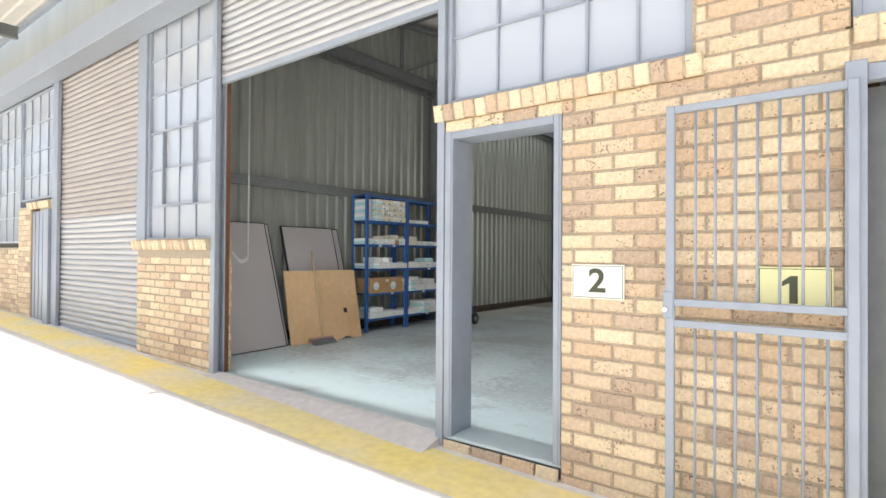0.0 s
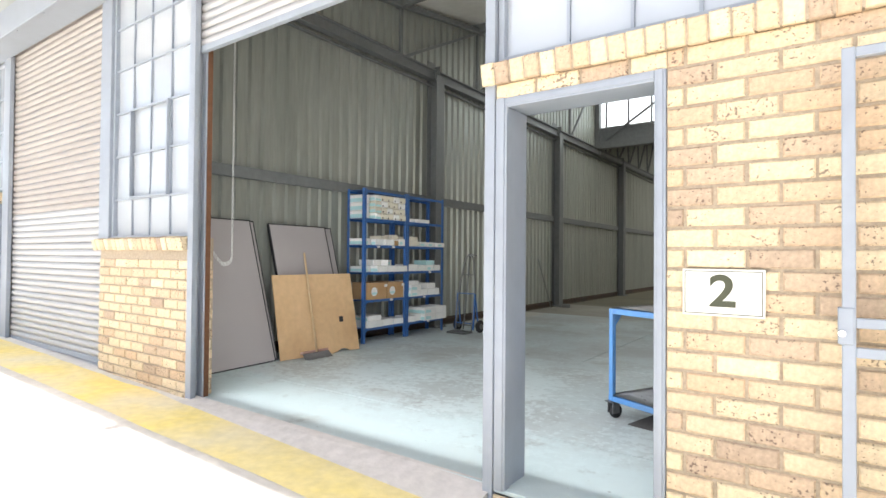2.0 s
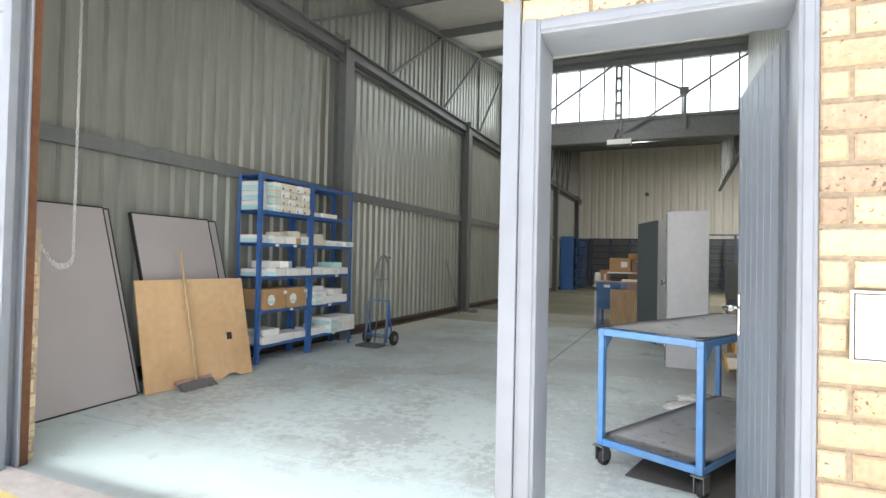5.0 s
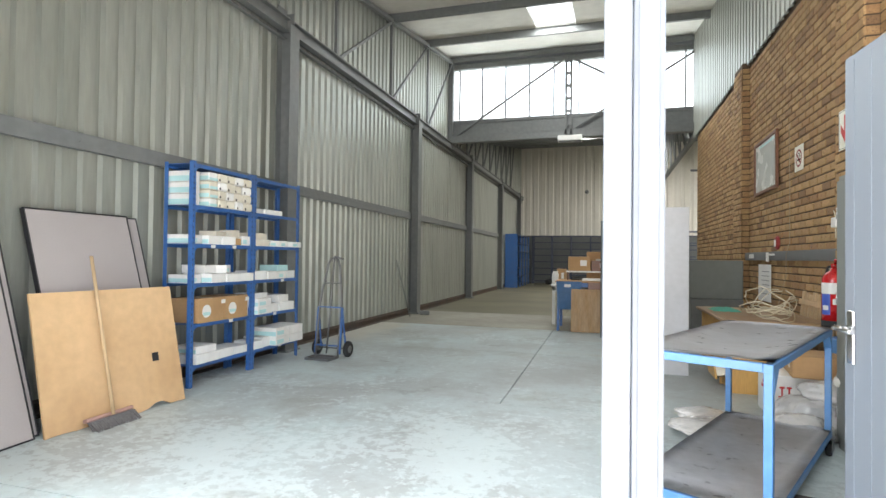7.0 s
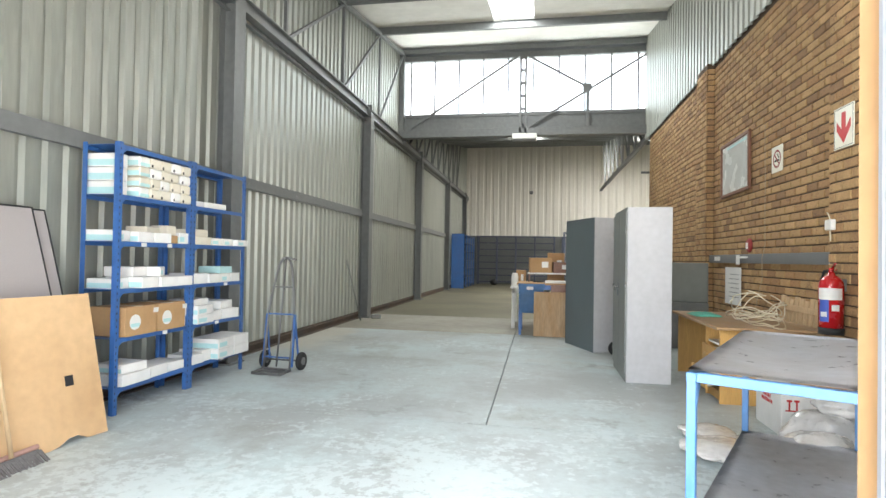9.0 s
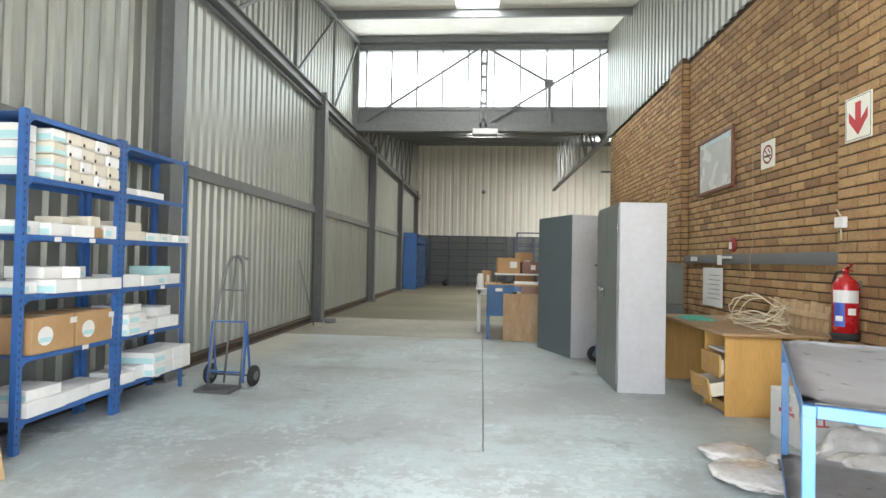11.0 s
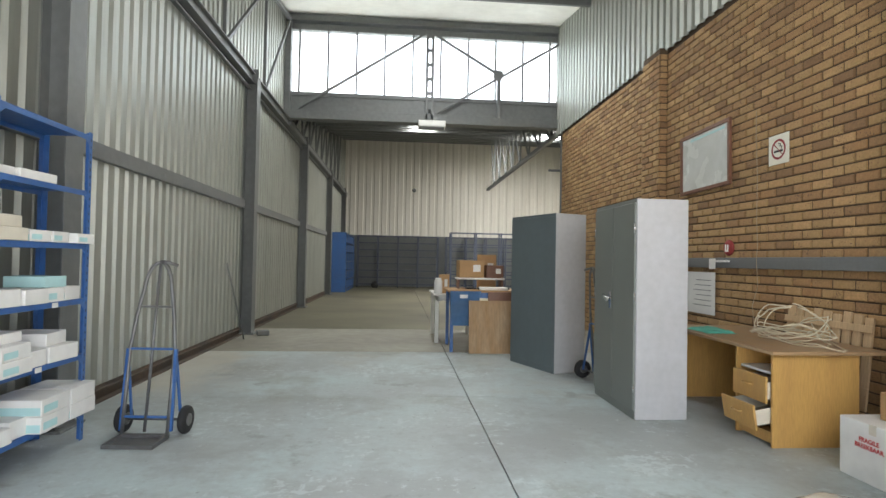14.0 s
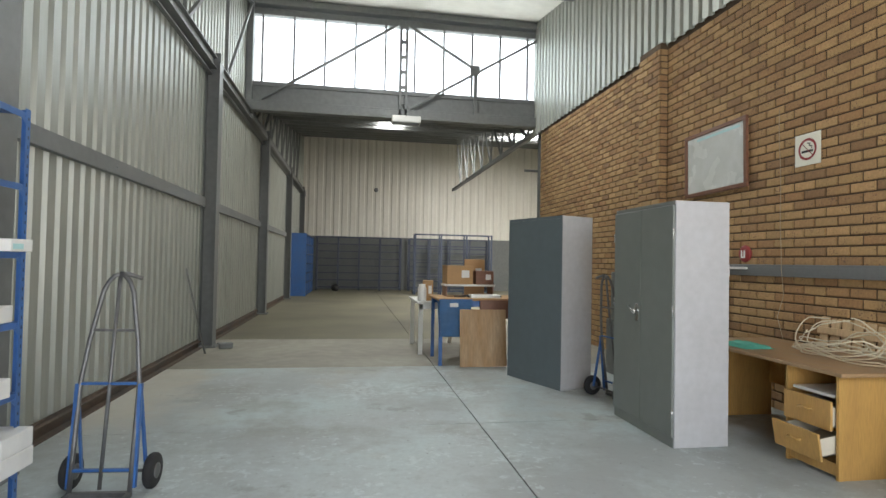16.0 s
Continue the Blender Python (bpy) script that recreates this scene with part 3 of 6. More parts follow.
# canopy over the front
bm = B()
cladding(bm, "y", 0.5, 2.75, -45.0, 8.0, 0.0)
bmesh.ops.transform(bm, matrix=Matrix(((0, 0, 1, 0), (0, 1, 0, 0), (1, 0.03, 0, 4.75), (0, 0, 0, 1))), verts=bm.verts)
canopy = setting("canopy_roof", bm, CLAD_WHITE, "white corrugated canopy roof along the front", "canopy")
for x in (-15, -10.3, -5.2, 0.0, 5.0):
    bm = B()
    box(bm, x - 0.05, x + 0.05, 0.5, 2.62, 4.5, 4.52)
    box(bm, x - 0.05, x + 0.05, 0.5, 2.62, 4.66, 4.68)
    box(bm, x - 0.005, x + 0.005, 0.5, 2.62, 4.52, 4.66)
    part("canopy_beam", bm, STEEL, canopy)
bm = B()
for y in (0.6, 1.6, 2.65):
    box(bm, -45, 8, y, y + 0.06, 4.69, 4.77)
part("canopy_purlins", bm, FRAME, canopy)


def post(name, x0, x1, y0, y1, z0, z1, mat, label):
    bm = B()
    box(bm, x0, x1, y0, y1, z0, z1, 0.004)
    return setting(name, bm, mat, label, "post")


# shutter guides and posts
def guide(x0, x1, z0, z1, mouth):
    """A channel whose mouth faces the shutter (mouth 1: towards +x)."""
    bm = B()
    box(bm, x0, x1, F - 0.02, F + 0.03, z0, z1, 0.003)
    box(bm, x0, x1, F + 0.085, F + 0.1, z0, z1, 0.003)
    back = (x0, x0 + 0.02) if mouth > 0 else (x1 - 0.02, x1)
    box(bm, *back, F + 0.03, F + 0.085, z0, z1)
    return setting("shutter_guide", bm, FRAME, "grey painted steel shutter guide channel", "guide")


guide(-5.14, -5.06, yard_z(-5.1), 3.9, 1)
guide(-2.235, -2.175, yard_z(-2.2), 3.9, -1)
guide(-9.72, -9.5, yard_z(-9.6), 3.9, 1)
guide(-6.82, -6.6, 1.36, 3.9, -1)
bm = B()
box(bm, -5.138, -5.072, F + 0.1, F + 0.15, 0.0, 3.9)
setting("trim_jamb_rust", bm, RUST, "rusty steel edge strip beside the shutter guide", "trim")


def shutter(name, x0, x1, z0, z1, y, mats, label, category="roller shutter"):
    root = thing(name, pose(0, 0, 0), label, category)
    n = round((z1 - z0) / 0.076)
    h = (z1 - z0) / n
    for k in range(n):
        bm = B()
        prof = [(0.0, 0.0), (-0.016, 0.18), (-0.022, 0.45), (-0.018, 0.75), (-0.002, 0.94), (0.004, 0.97)]
        lo = [[bm.verts.new((x, y + d, z0 + (k + f) * h)) for d, f in prof] for x in (x0, x1)]
        bk = [[bm.verts.new((x, y + d + 0.004, z0 + (k + f) * h)) for d, f in prof] for x in (x0, x1)]
        for i in range(5):
            bm.faces.new((lo[0][i], lo[1][i], lo[1][i + 1], lo[0][i + 1])).smooth = True
            bm.faces.new((bk[0][i], bk[0][i + 1], bk[1][i + 1], bk[1][i])).smooth = True
        part("slat", bm, mats(k / n), root)
    bm = B()
    box(bm, x0, x1, y - 0.02, y + 0.025, z0 - 0.05, z0 + 0.004, 0.004)
    part("bottom_rail", bm, FRAME, root)
    return root


shutter("roller_shutter", -5.1, -2.185, 2.97, 4.0, F + 0.058, lambda f: SHUTTER, "pale galvanised roller shutter, rolled most of the way up")
shutter("roller_shutter", -9.6, -6.7, yard_z(-8.0) + 0.06, 3.9, F + 0.058, lambda f: SHUTTER_BROWN if f > 0.4 else SHUTTER, "closed roller shutter, brown above and pale grey below")

# door frame and its post
bm = B()
for x0, x1, z0, z1 in ((-2.173, -2.106, 0.0, 2.034), (-1.372, -1.322, 0.0, 2.034)):
    box(bm, x0, x1, F - 0.012, F + 0.045, z0, z1, 0.003)
    box(bm, x0 + 0.012, x1 - 0.012, F - 0.018, F - 0.012, z0, z1, 0.002)
box(bm, -2.173, -2.118, F + 0.045, F + 0.24, 0.0, 2.034, 0.003)
box(bm, -1.362, -1.322, F + 0.045, F + 0.24, 0.0, 2.034, 0.003)
box(bm, -2.106, -1.372, F - 0.012, F + 0.045, 1.984, 2.034, 0.003)
box(bm, -2.106, -1.372, F - 0.018, F - 0.012, 1.996, 2.022, 0.002)
box(bm, -2.118, -1.362, F + 0.045, F + 0.24, 1.994, 2.034, 0.003)
setting("door_frame", bm, FRAME, "pale grey pressed steel door frame in the brick wall", "door frame")
bm = B()
box(bm, -2.175, -1.32, F - 0.004, F + 0.26, -0.018, 0.004, 0.003)
setting("door_sill", bm, FLOOR, "pale green painted concrete threshold of the doorway", "sill")

bm = B()
box(bm, -2.19, -2.175, F + 0.1, F + 0.235, 0.0, 3.9, 0.003)
setting("trim_jamb_timber", bm, CARD, "bare orange-brown timber strip on the shutter jamb", "trim")

# ---- windows of the front ----
def window(name, x0, x1, z0, z1, cols, rows, label, opening=None):
    bm = B()
    y0, y1 = F + 0.03, F + 0.07
    fw = 0.035
    for a in (x0, x1 - fw):
        box(bm, a, a + fw, y0 - 0.02, y1 + 0.02, z0, z1, 0.003)
    for a in (z0, z1 - fw):
        box(bm, x0 + fw, x1 - fw, y0 - 0.02, y1 + 0.02, a, a + fw, 0.003)
    win = setting(name, bm, FRAME, label, "window")
    for x in cols:
        bm = B()
        box(bm, x - 0.008, x + 0.008, y0, y1, z0 + fw, z1 - fw)
        part("mullion", bm, FRAME, win)
    for z in rows:
        bm = B()
        box(bm, x0 + fw, x1 - fw, y0 - 0.004, y1 + 0.004, z - 0.009, z + 0.009)
        part("transom", bm, FRAME, win)
    if opening:
        a, b, c, d = opening
        bm = B()
        for p in ((a, a + 0.02, c, d), (b - 0.02, b, c, d), (a + 0.02, b - 0.02, c, c + 0.02), (a + 0.02, b - 0.02, d - 0.02, d)):
            box(bm, p[0], p[1], y0 - 0.03, y0 - 0.003, p[2], p[3], 0.003)
        part("casement_frame", bm, FRAME, win)
    xx, zz = [x0 + fw, *cols, x1 - fw], [z0 + fw, *rows, z1 - fw]
    rng = random.Random(len(cols) * 7 + len(rows))
    for a, b in zip(xx, xx[1:]):
        for c, d in zip(zz, zz[1:]):
            bm = B()
            box(bm, a, b, -0.002, 0.002, c, d)
            bmesh.ops.translate(bm, vec=(-(a + b) / 2, 0, -(c + d) / 2), verts=bm.verts)
            p = part("pane", bm, OPAL, win, m=pose((a + b) / 2, (y0 + y1) / 2, (c + d) / 2, rng.uniform(-1.2, 1.2), 0, rng.uniform(-1.2, 1.2)))
    return win


window("window_1", -2.172, -0.62, 2.22, 4.0, (-1.79, -1.48, -1.19, -0.90), (2.68, 3.2, 3.7), "pale grey steel window with obscured panes over the brick sill")
window("window_2", -6.6, -5.16, 1.35, 3.9, (-6.24, -5.9, -5.54), (1.74, 2.17, 2.6, 3.03, 3.45), "tall many-paned steel window above a low brick wall", (-6.24, -5.54, 1.74, 2.6))
window("window_3", -11.3, -9.74, 2.05, 3.78, (-10.9, -10.5, -10.1), (2.45, 2.85, 3.3), "many-paned steel window beside the far shutter")
window("window_4", -16, -11.35, 1.36, 3.78, [-15.6 + 0.42 * k for k in range(10)], (1.8, 2.25, 2.7, 3.2), "long many-paned steel window over brickwork")
window("window_5", 0.024, 1.6, 2.2, 4.0, (0.35, 0.75, 1.15), (2.66, 3.2), "pale grey steel window of the next unit")

# doorway of the next unit and the side door further along
bm = B()
box(bm, -0.0, 0.075, F - 0.1, F + 0.05, -0.1, 2.03, 0.004)
box(bm, 0.8, 0.86, F - 0.02, F + 0.05, -0.1, 2.03, 0.004)
box(bm, 0.075, 0.8, F - 0.02, F + 0.05, 1.96, 2.03, 0.004)
setting("door_frame_unit", bm, FRAME, "pale grey steel door frame of the next unit", "door frame")
# added dark panel, standing in for the unlit opening behind the frame
bm = B()
box(bm, 0.075, 0.8, F + 0.12, F + 0.16, -0.1, 1.96)
setting("door_1", bm, STEEL, "dark grey closed steel door of the next unit", "door")
bm = B()
box(bm, -10.72, -9.95, F + 0.02, F + 0.06, yard_z(-10.3), 1.86)
for k in range(4):
    box(bm, -10.6 + 0.18 * k, -10.58 + 0.18 * k, F + 0.01, F + 0.02, yard_z(-10.3) + 0.02, 1.84)
setting("door_2", bm, FRAME, "pale grey steel side door by the far shutter", "door")
bm = B()
box(bm, -9.95, -9.74, F - 0.06, F + 0.16, yard_z(-9.8) - 0.05, 1.86, 0.005)
setting("door_post", bm, FRAME, "grey steel door post beside the far shutter", "post")

# door leaf, open inwards
leaf = thing("door_3", pose(-1.352, F + 0.2, 0.02, 0, 0, 4.5), "grey steel door with pressed vertical grooves, standing open inwards", "door")
bm = B()
L = 0.74
box(bm, -0.02, 0.02, 0, L, 0, 1.95, 0.002)
for k in range(7):
    u = 0.06 + 0.103 * k
    box(bm, -0.0215, -0.02, u, u + 0.012, 0.02, 1.93)
part("door_leaf", bm, DOOR_GREY, leaf)
bm = B()
box(bm, -0.03, -0.02, L - 0.075, L - 0.03, 0.9, 1.08, 0.004)
rod(bm, (-0.03, L - 0.052, 1.02), (-0.075, L - 0.052, 1.02), 0.009)
rod(bm, (-0.075, L - 0.052, 1.02), (-0.075, L - 0.17, 1.02), 0.009)
part("door_handle", bm, CHROME, leaf, "chrome lever handle on a long plate")

# ---- structure: left wall with columns, girts and truss ----
bm = B()
cladding(bm, "y", FI - 0.058, CLER + 0.1, -0.05, lambda y: roof_z(y) + 0.1, WL - 0.04)
cladding(bm, "y", CLER + 0.1, REAR, -0.05, lambda y: max(4.6, rear_roof_z(y) + 0.1), WL - 0.04)
wall_left = setting("wall_left", bm, CLAD, "grey-green galvanised corrugated steel wall, dull and streaked", "wall")
bm = B()
box(bm, WL - 0.3, WL - 0.06, FI, REAR + 0.3, -0.4, 7.6)
setting("wall_left_outer", bm, STEEL, "outer skin of the left wall", "wall")
COLS = (8.02, 13.2, 18.3, 23.6, 28.6)
for y in COLS:
    bm = B()
    box(bm, WL + 0.0, WL + 0.01, y - 0.11, y + 0.11, 0, 4.6)
    box(bm, WL + 0.19, WL + 0.205, y - 0.11, y + 0.11, 0, 4.32 if y < 17 else 4.3)
    box(bm, WL + 0.01, WL + 0.19, y - 0.006, y + 0.006, 0, 4.5)
    box(bm, WL + 0.0, WL + 0.26, y - 0.16, y + 0.16, 0, 0.018, 0.003)
    for dy in (-0.13, 0.13):
        rod(bm, (WL + 0.235, y + dy, 0.018), (WL + 0.235, y + dy, 0.04), 0.014, 6)
    setting("column", bm, STEEL, "dark grey steel I-section column at the corrugated wall", "column")
edges = (FI, *COLS, REAR)
for a, b in zip(edges, edges[1:]):
    a, b = a + 0.115, b - 0.115
    bm = B()
    box(bm, WL, WL + 0.06, a, b, 2.235, 2.25)
    box(bm, WL, WL + 0.06, a, b, 2.115, 2.13)
    box(bm, WL + 0.048, WL + 0.06, a, b, 2.13, 2.235)
    for k in range(int((b - a) / 1.4)):
        rod(bm, (WL + 0.06, a + 0.4 + 1.4 * k, 2.18), (WL + 0.068, a + 0.4 + 1.4 * k, 2.18), 0.01, 6)
    setting("girt", bm, STEEL, "grey steel girt rail along the corrugated wall", "rail")
    bm = B()
    box(bm, WL, WL + 0.075, a, b, 0.0, 0.012)
    box(bm, WL, WL + 0.012, a, b, 0.012, 0.13)
    box(bm, WL + 0.012, WL + 0.05, a, b, 0.09, 0.105)
    setting("baseboard", bm, GRIMY, "grimy dark brown steel base channel along the wall foot", "baseboard")
bm = B()
a, b = FI, REAR
box(bm, WL + 0.02, WL + 0.14, a, b, 4.42, 4.435)
box(bm, WL + 0.02, WL + 0.14, a, b, 4.25, 4.265)
box(bm, WL + 0.07, WL + 0.085, a, b, 4.265, 4.42)
box(bm, WL + 0.02, WL + 0.08, a, b, 4.16, 4.175)
setting("eaves_beam", bm, STEEL, "dark grey steel eaves beam above the columns", "beam")
bm = B()
angle_bar(bm, (WL + 0.1, 4.9, roof_z(4.9) - 0.16), (WL + 0.1, CLER - 0.05, roof_z(CLER) - 0.2), 0.08, 0.008)
tz = lambda y: roof_z(y) - 0.2
for y in (7.07, 9.37, 11.67, 13.97):
    bar(bm, (WL + 0.1, y, 4.43), (WL + 0.1, y, tz(y)), 0.05, 0.05)
    bar(bm, (WL + 0.1, y + 0.1, 4.43), (WL + 0.1, min(y + 2.25, CLER - 0.12), tz(y + 2.25)), 0.045, 0.045)
setting("wall_truss", bm, STEEL, "dark grey lattice truss along the left eaves", "truss")

# ---- structure: clerestory ----
bm = B()
box(bm, WL, 0.15, CLER - 0.02, CLER + 0.14, 6.48, 6.62, 0.004)
box(bm, WL, 0.15, CLER - 0.12, CLER + 0.14, 6.66, 6.8, 0.004)
box(bm, WL, 0.15, CLER, CLER + 0.12, 4.98, 5.05, 0.003)
box(bm, WL, 0.15, CLER + 0.03, CLER + 0.05, 4.6, 4.98)
box(bm, WL, 0.15, CLER - 0.12, CLER + 0.1, 4.43, 4.47, 0.003)
box(bm, WL, 0.15, CLER - 0.12, CLER - 0.1, 4.47, 4.6, 0.003)
box(bm, WL, 0.15, CLER - 0.12, CLER + 0.1, 4.6, 4.64, 0.003)
for x in (WL, 0.02):
    box(bm, x, x + 0.13, CLER - 0.1, CLER + 0.1, 4.4, 6.7, 0.004)
setting("clerestory_beam", bm, STEEL, "dark grey steel beam and sheeting under the clerestory", "beam")
bm = B()
P = lambda x, z: (x, CLER - 0.09, z)
for a, b in ((P(-6.15, 4.64), P(-3.25, 6.5)), (P(-3.08, 6.5), P(-1.57, 5.63)), (P(-3.05, 4.64), P(-0.05, 6.45))):
    bar(bm, a, b, 0.06, 0.05, 0.002)
box(bm, -3.25, -3.19, CLER - 0.12, CLER - 0.06, 4.5, 6.6, 0.003)
box(bm, -3.12, -3.06, CLER - 0.12, CLER - 0.06, 4.5, 6.6, 0.003)
for k in range(6):
    box(bm, -3.19, -3.12, CLER - 0.1, CLER - 0.08, 4.75 + 0.33 * k, 4.83 + 0.33 * k)
bar(bm, P(-1.55, 4.6), P(-1.55, 5.6), 0.08, 0.05, 0.002)
box(bm, -1.68, -1.46, CLER - 0.1, CLER - 0.085, 5.52, 5.72, 0.02)
setting("clerestory_truss", bm, STEEL, "dark grey bolted truss bars in front of the clerestory", "truss")
bm = B()
box(bm, WL + 0.13, 0.02, CLER + 0.03, CLER + 0.07, 5.05, 5.075)
win = setting("window_6", bm, STEEL, "wide clerestory window band of bright obscured panes", "window")
xs = [WL + 0.13] + [-6.117 + 0.643 * k for k in range(10)] + [0.02]
for x in xs[1:-1]:
    bm = B()
    box(bm, x - 0.02, x + 0.02, CLER - 0.01, CLER + 0.06, 5.075, 6.48)
    part("mullion", bm, STEEL, win)
for x, x1 in zip(xs, xs[1:]):
    bm = B()
    box(bm, x + 0.02, x1 - 0.02, CLER + 0.045, CLER + 0.05, 5.075, 6.48)
    p = part("pane", bm, GLASS, win)
    p.visible_shadow = False

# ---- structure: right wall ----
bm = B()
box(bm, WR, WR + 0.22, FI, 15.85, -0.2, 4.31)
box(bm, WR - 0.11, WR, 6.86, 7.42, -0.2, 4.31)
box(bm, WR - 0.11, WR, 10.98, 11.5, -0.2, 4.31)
wall_right = setting("wall_right", bm, SHADED_MORTAR, "brown-buff face brick wall with projecting brick piers", "wall")
bm = B()
cladding(bm, "y", FI, CLER + 0.05, 4.27, lambda y: roof_z(y) + 0.1, WR - 0.02, -0.036)
setting("wall_right_upper", bm, CLAD, "corrugated steel sheeting above the brick wall", "wall")
bm = B()
box(bm, WR + 0.03, WR + 0.3, FI, CLER + 0.05, 4.31, 6.9)
box(bm, WR + 0.22, WR + 0.4, FI, 15.85, -0.4, 4.31)
setting("wall_right_outer", bm, STEEL, "outer skin of the right wall", "wall")

# ---- structure: rear hall ----
bm = B()
cladding(bm, "x", WL - 0.1, 6.0, 2.45, 7.6, REAR, -0.036, 0.38)
setting("wall_rear", bm, CLAD_WHITE, "cream white corrugated steel rear wall", "wall")
bm = B()
box(bm, WL - 0.3, 6.2, REAR + 0.02, REAR + 0.3, -0.4, 7.8)
box(bm, WL, 6.0, REAR - 0.02, REAR + 0.02, 0, 2.45)
setting("wall_rear_base", bm, STEEL, "dark grey lower part of the rear wall", "wall")
bm = B()
box(bm, 6.0, 6.2, 15.6, REAR, -0.4, 7.8)
box(bm, 0.15, 6.0, 15.63, 15.85, -0.4, 7.0)
setting("wall_rear_side", bm, CLAD_WHITE, "pale side wall of the rear hall", "wall")

# ---- ceilings ----
bm = B()
q = []
for y0, y1, f, x1, sky in ((2.6, CLER + 0.15, roof_z, 0.2, (-3.75, -2.87, 11.76, 13.95)),):
    sx0, sx1, sy0, sy1 = sky
    for a, b, c, d in ((WL - 0.3, x1, y0, sy0), (WL - 0.3, sx0, sy0, sy1), (sx1, x1, sy0, sy1), (WL - 0.3, x1, sy1, y1)):
        v = [bm.verts.new((x, y, f(y) + t)) for t in (0, 0.05) for x, y in ((a, c), (b, c), (b, d), (a, d))]
        for k in ((0, 1, 2, 3), (7, 6, 5, 4), (0, 4, 5, 1), (1, 5, 6, 2), (2, 6, 7, 3), (3, 7, 4, 0)):
            bm.faces.new([v[i] for i in k])
ceiling = setting("ceiling", bm, CEILING, "white lined sloping roof underside", "ceiling")
bm = B()
for y in (4.75, 7.05, 9.36, 11.67, 13.97):
    z = roof_z(y)
    box(bm, WL - 0.1, 0.1, y, y + 0.07, z - 0.012, z - 0.001)
    box(bm, WL - 0.1, 0.1, y, y + 0.012, z - 0.15, z - 0.012)
    box(bm, WL - 0.1, 0.1, y, y + 0.07, z - 0.162, z - 0.15)
tagged(part("purlins", bm, STEEL), "dark grey steel purlins under the roof", "purlin", kind="structure")
bm = B()
for a, b, c, d in ((WL - 0.3, 6.2, CLER + 0.1, 19.5), (WL - 0.3, -3.5, 19.5, 21.7), (-2.7, 6.2, 19.5, 20.0), (-2.7, 1.0, 20.0, 21.7),
                   (WL - 0.3, 1.0, 21.7, 24.0), (2.2, 6.2, 20.0, 24.0), (WL - 0.3, 6.2, 24.0, REAR + 0.3)):
    v = [bm.verts.new((x, y, rear_roof_z(y) + t)) for t in (0, 0.05) for x, y in ((a, c), (b, c), (b, d), (a, d))]
    for k in ((0, 1, 2, 3), (7, 6, 5, 4), (0, 4, 5, 1), (1, 5, 6, 2), (2, 6, 7, 3), (3, 7, 4, 0)):
        bm.faces.new([v[i] for i in k])
setting("ceiling_rear", bm, STEEL, "dark sheeted roof underside of the rear hall", "ceiling")
bm = B()
for k in range(9):
    y = 17.2 + 1.45 * k
    z = rear_roof_z(y)
    box(bm, WL - 0.1, 6.0, y, y + 0.07, z - 0.16, z - 0.002)
tagged(part("purlins_rear", bm, STEEL), "dark grey purlins of the rear roof", "purlin", kind="structure")
# translucent sheets over the roof openings; the rear side one is an unseen addition
for x0, x1, y0, y1, rise in ((-3.75, -2.87, 11.76, 13.95, roof_z), (-3.5, -2.7, 19.5, 21.7, rear_roof_z), (1.0, 2.2, 20.0, 24.0, rear_roof_z)):
    bm = B()
    v = [bm.verts.new((x, y, rise(y) + t)) for t in (0.055, 0.06) for x, y in ((x0 - 0.1, y0 - 0.1), (x1 + 0.1, y0 - 0.1), (x1 + 0.1, y1 + 0.1), (x0 - 0.1, y1 + 0.1))]
    for k in ((0, 1, 2, 3), (7, 6, 5, 4), (0, 4, 5, 1), (1, 5, 6, 2), (2, 6, 7, 3), (3, 7, 4, 0)):
        bm.faces.new([v[i] for i in k])
    setting("rooflight_sheet", bm, ROOFLIGHT, "translucent white roof sheet letting daylight in", "rooflight")
# lattice girders carrying the rear roof
for name, x in (("rear_girder", WL + 0.1), ("rear_girder", -0.1)):
    bm = B()
    y1 = 26.4 if x > -3 else 29.8
    bar(bm, (x, CLER, 4.33), (x, y1, 4.33), 0.1, 0.1)
    for k in range(9):
        ya, yb = CLER + 0.6 + 1.15 * k, CLER + 1.15 * (k + 1)
        if yb < y1:
            bar(bm, (x, ya, 4.33), (x, yb + 0.3, rear_roof_z(yb + 0.3) - 0.1), 0.05, 0.05)
            bar(bm, (x, ya, 4.33), (x, ya - 0.1, rear_roof_z(ya - 0.1) - 0.1), 0.05, 0.05)
    setting(name, bm, STEEL, "dark grey lattice roof girder in the rear hall", "girder")
bm = B()
rod(bm, (0.02, 16.3, 0), (0.02, 16.3, 5.0), 0.035)
rod(bm, (0.32, 16.6, 0), (0.32, 16.6, 5.0), 0.035)
rod(bm, (-0.1, 17.0, 3.6), (6.0, 17.0, 3.6), 0.03)
setting("wall_pipes", bm, STEEL, "dark steel pipes at the end of the brick wall", "pipe")

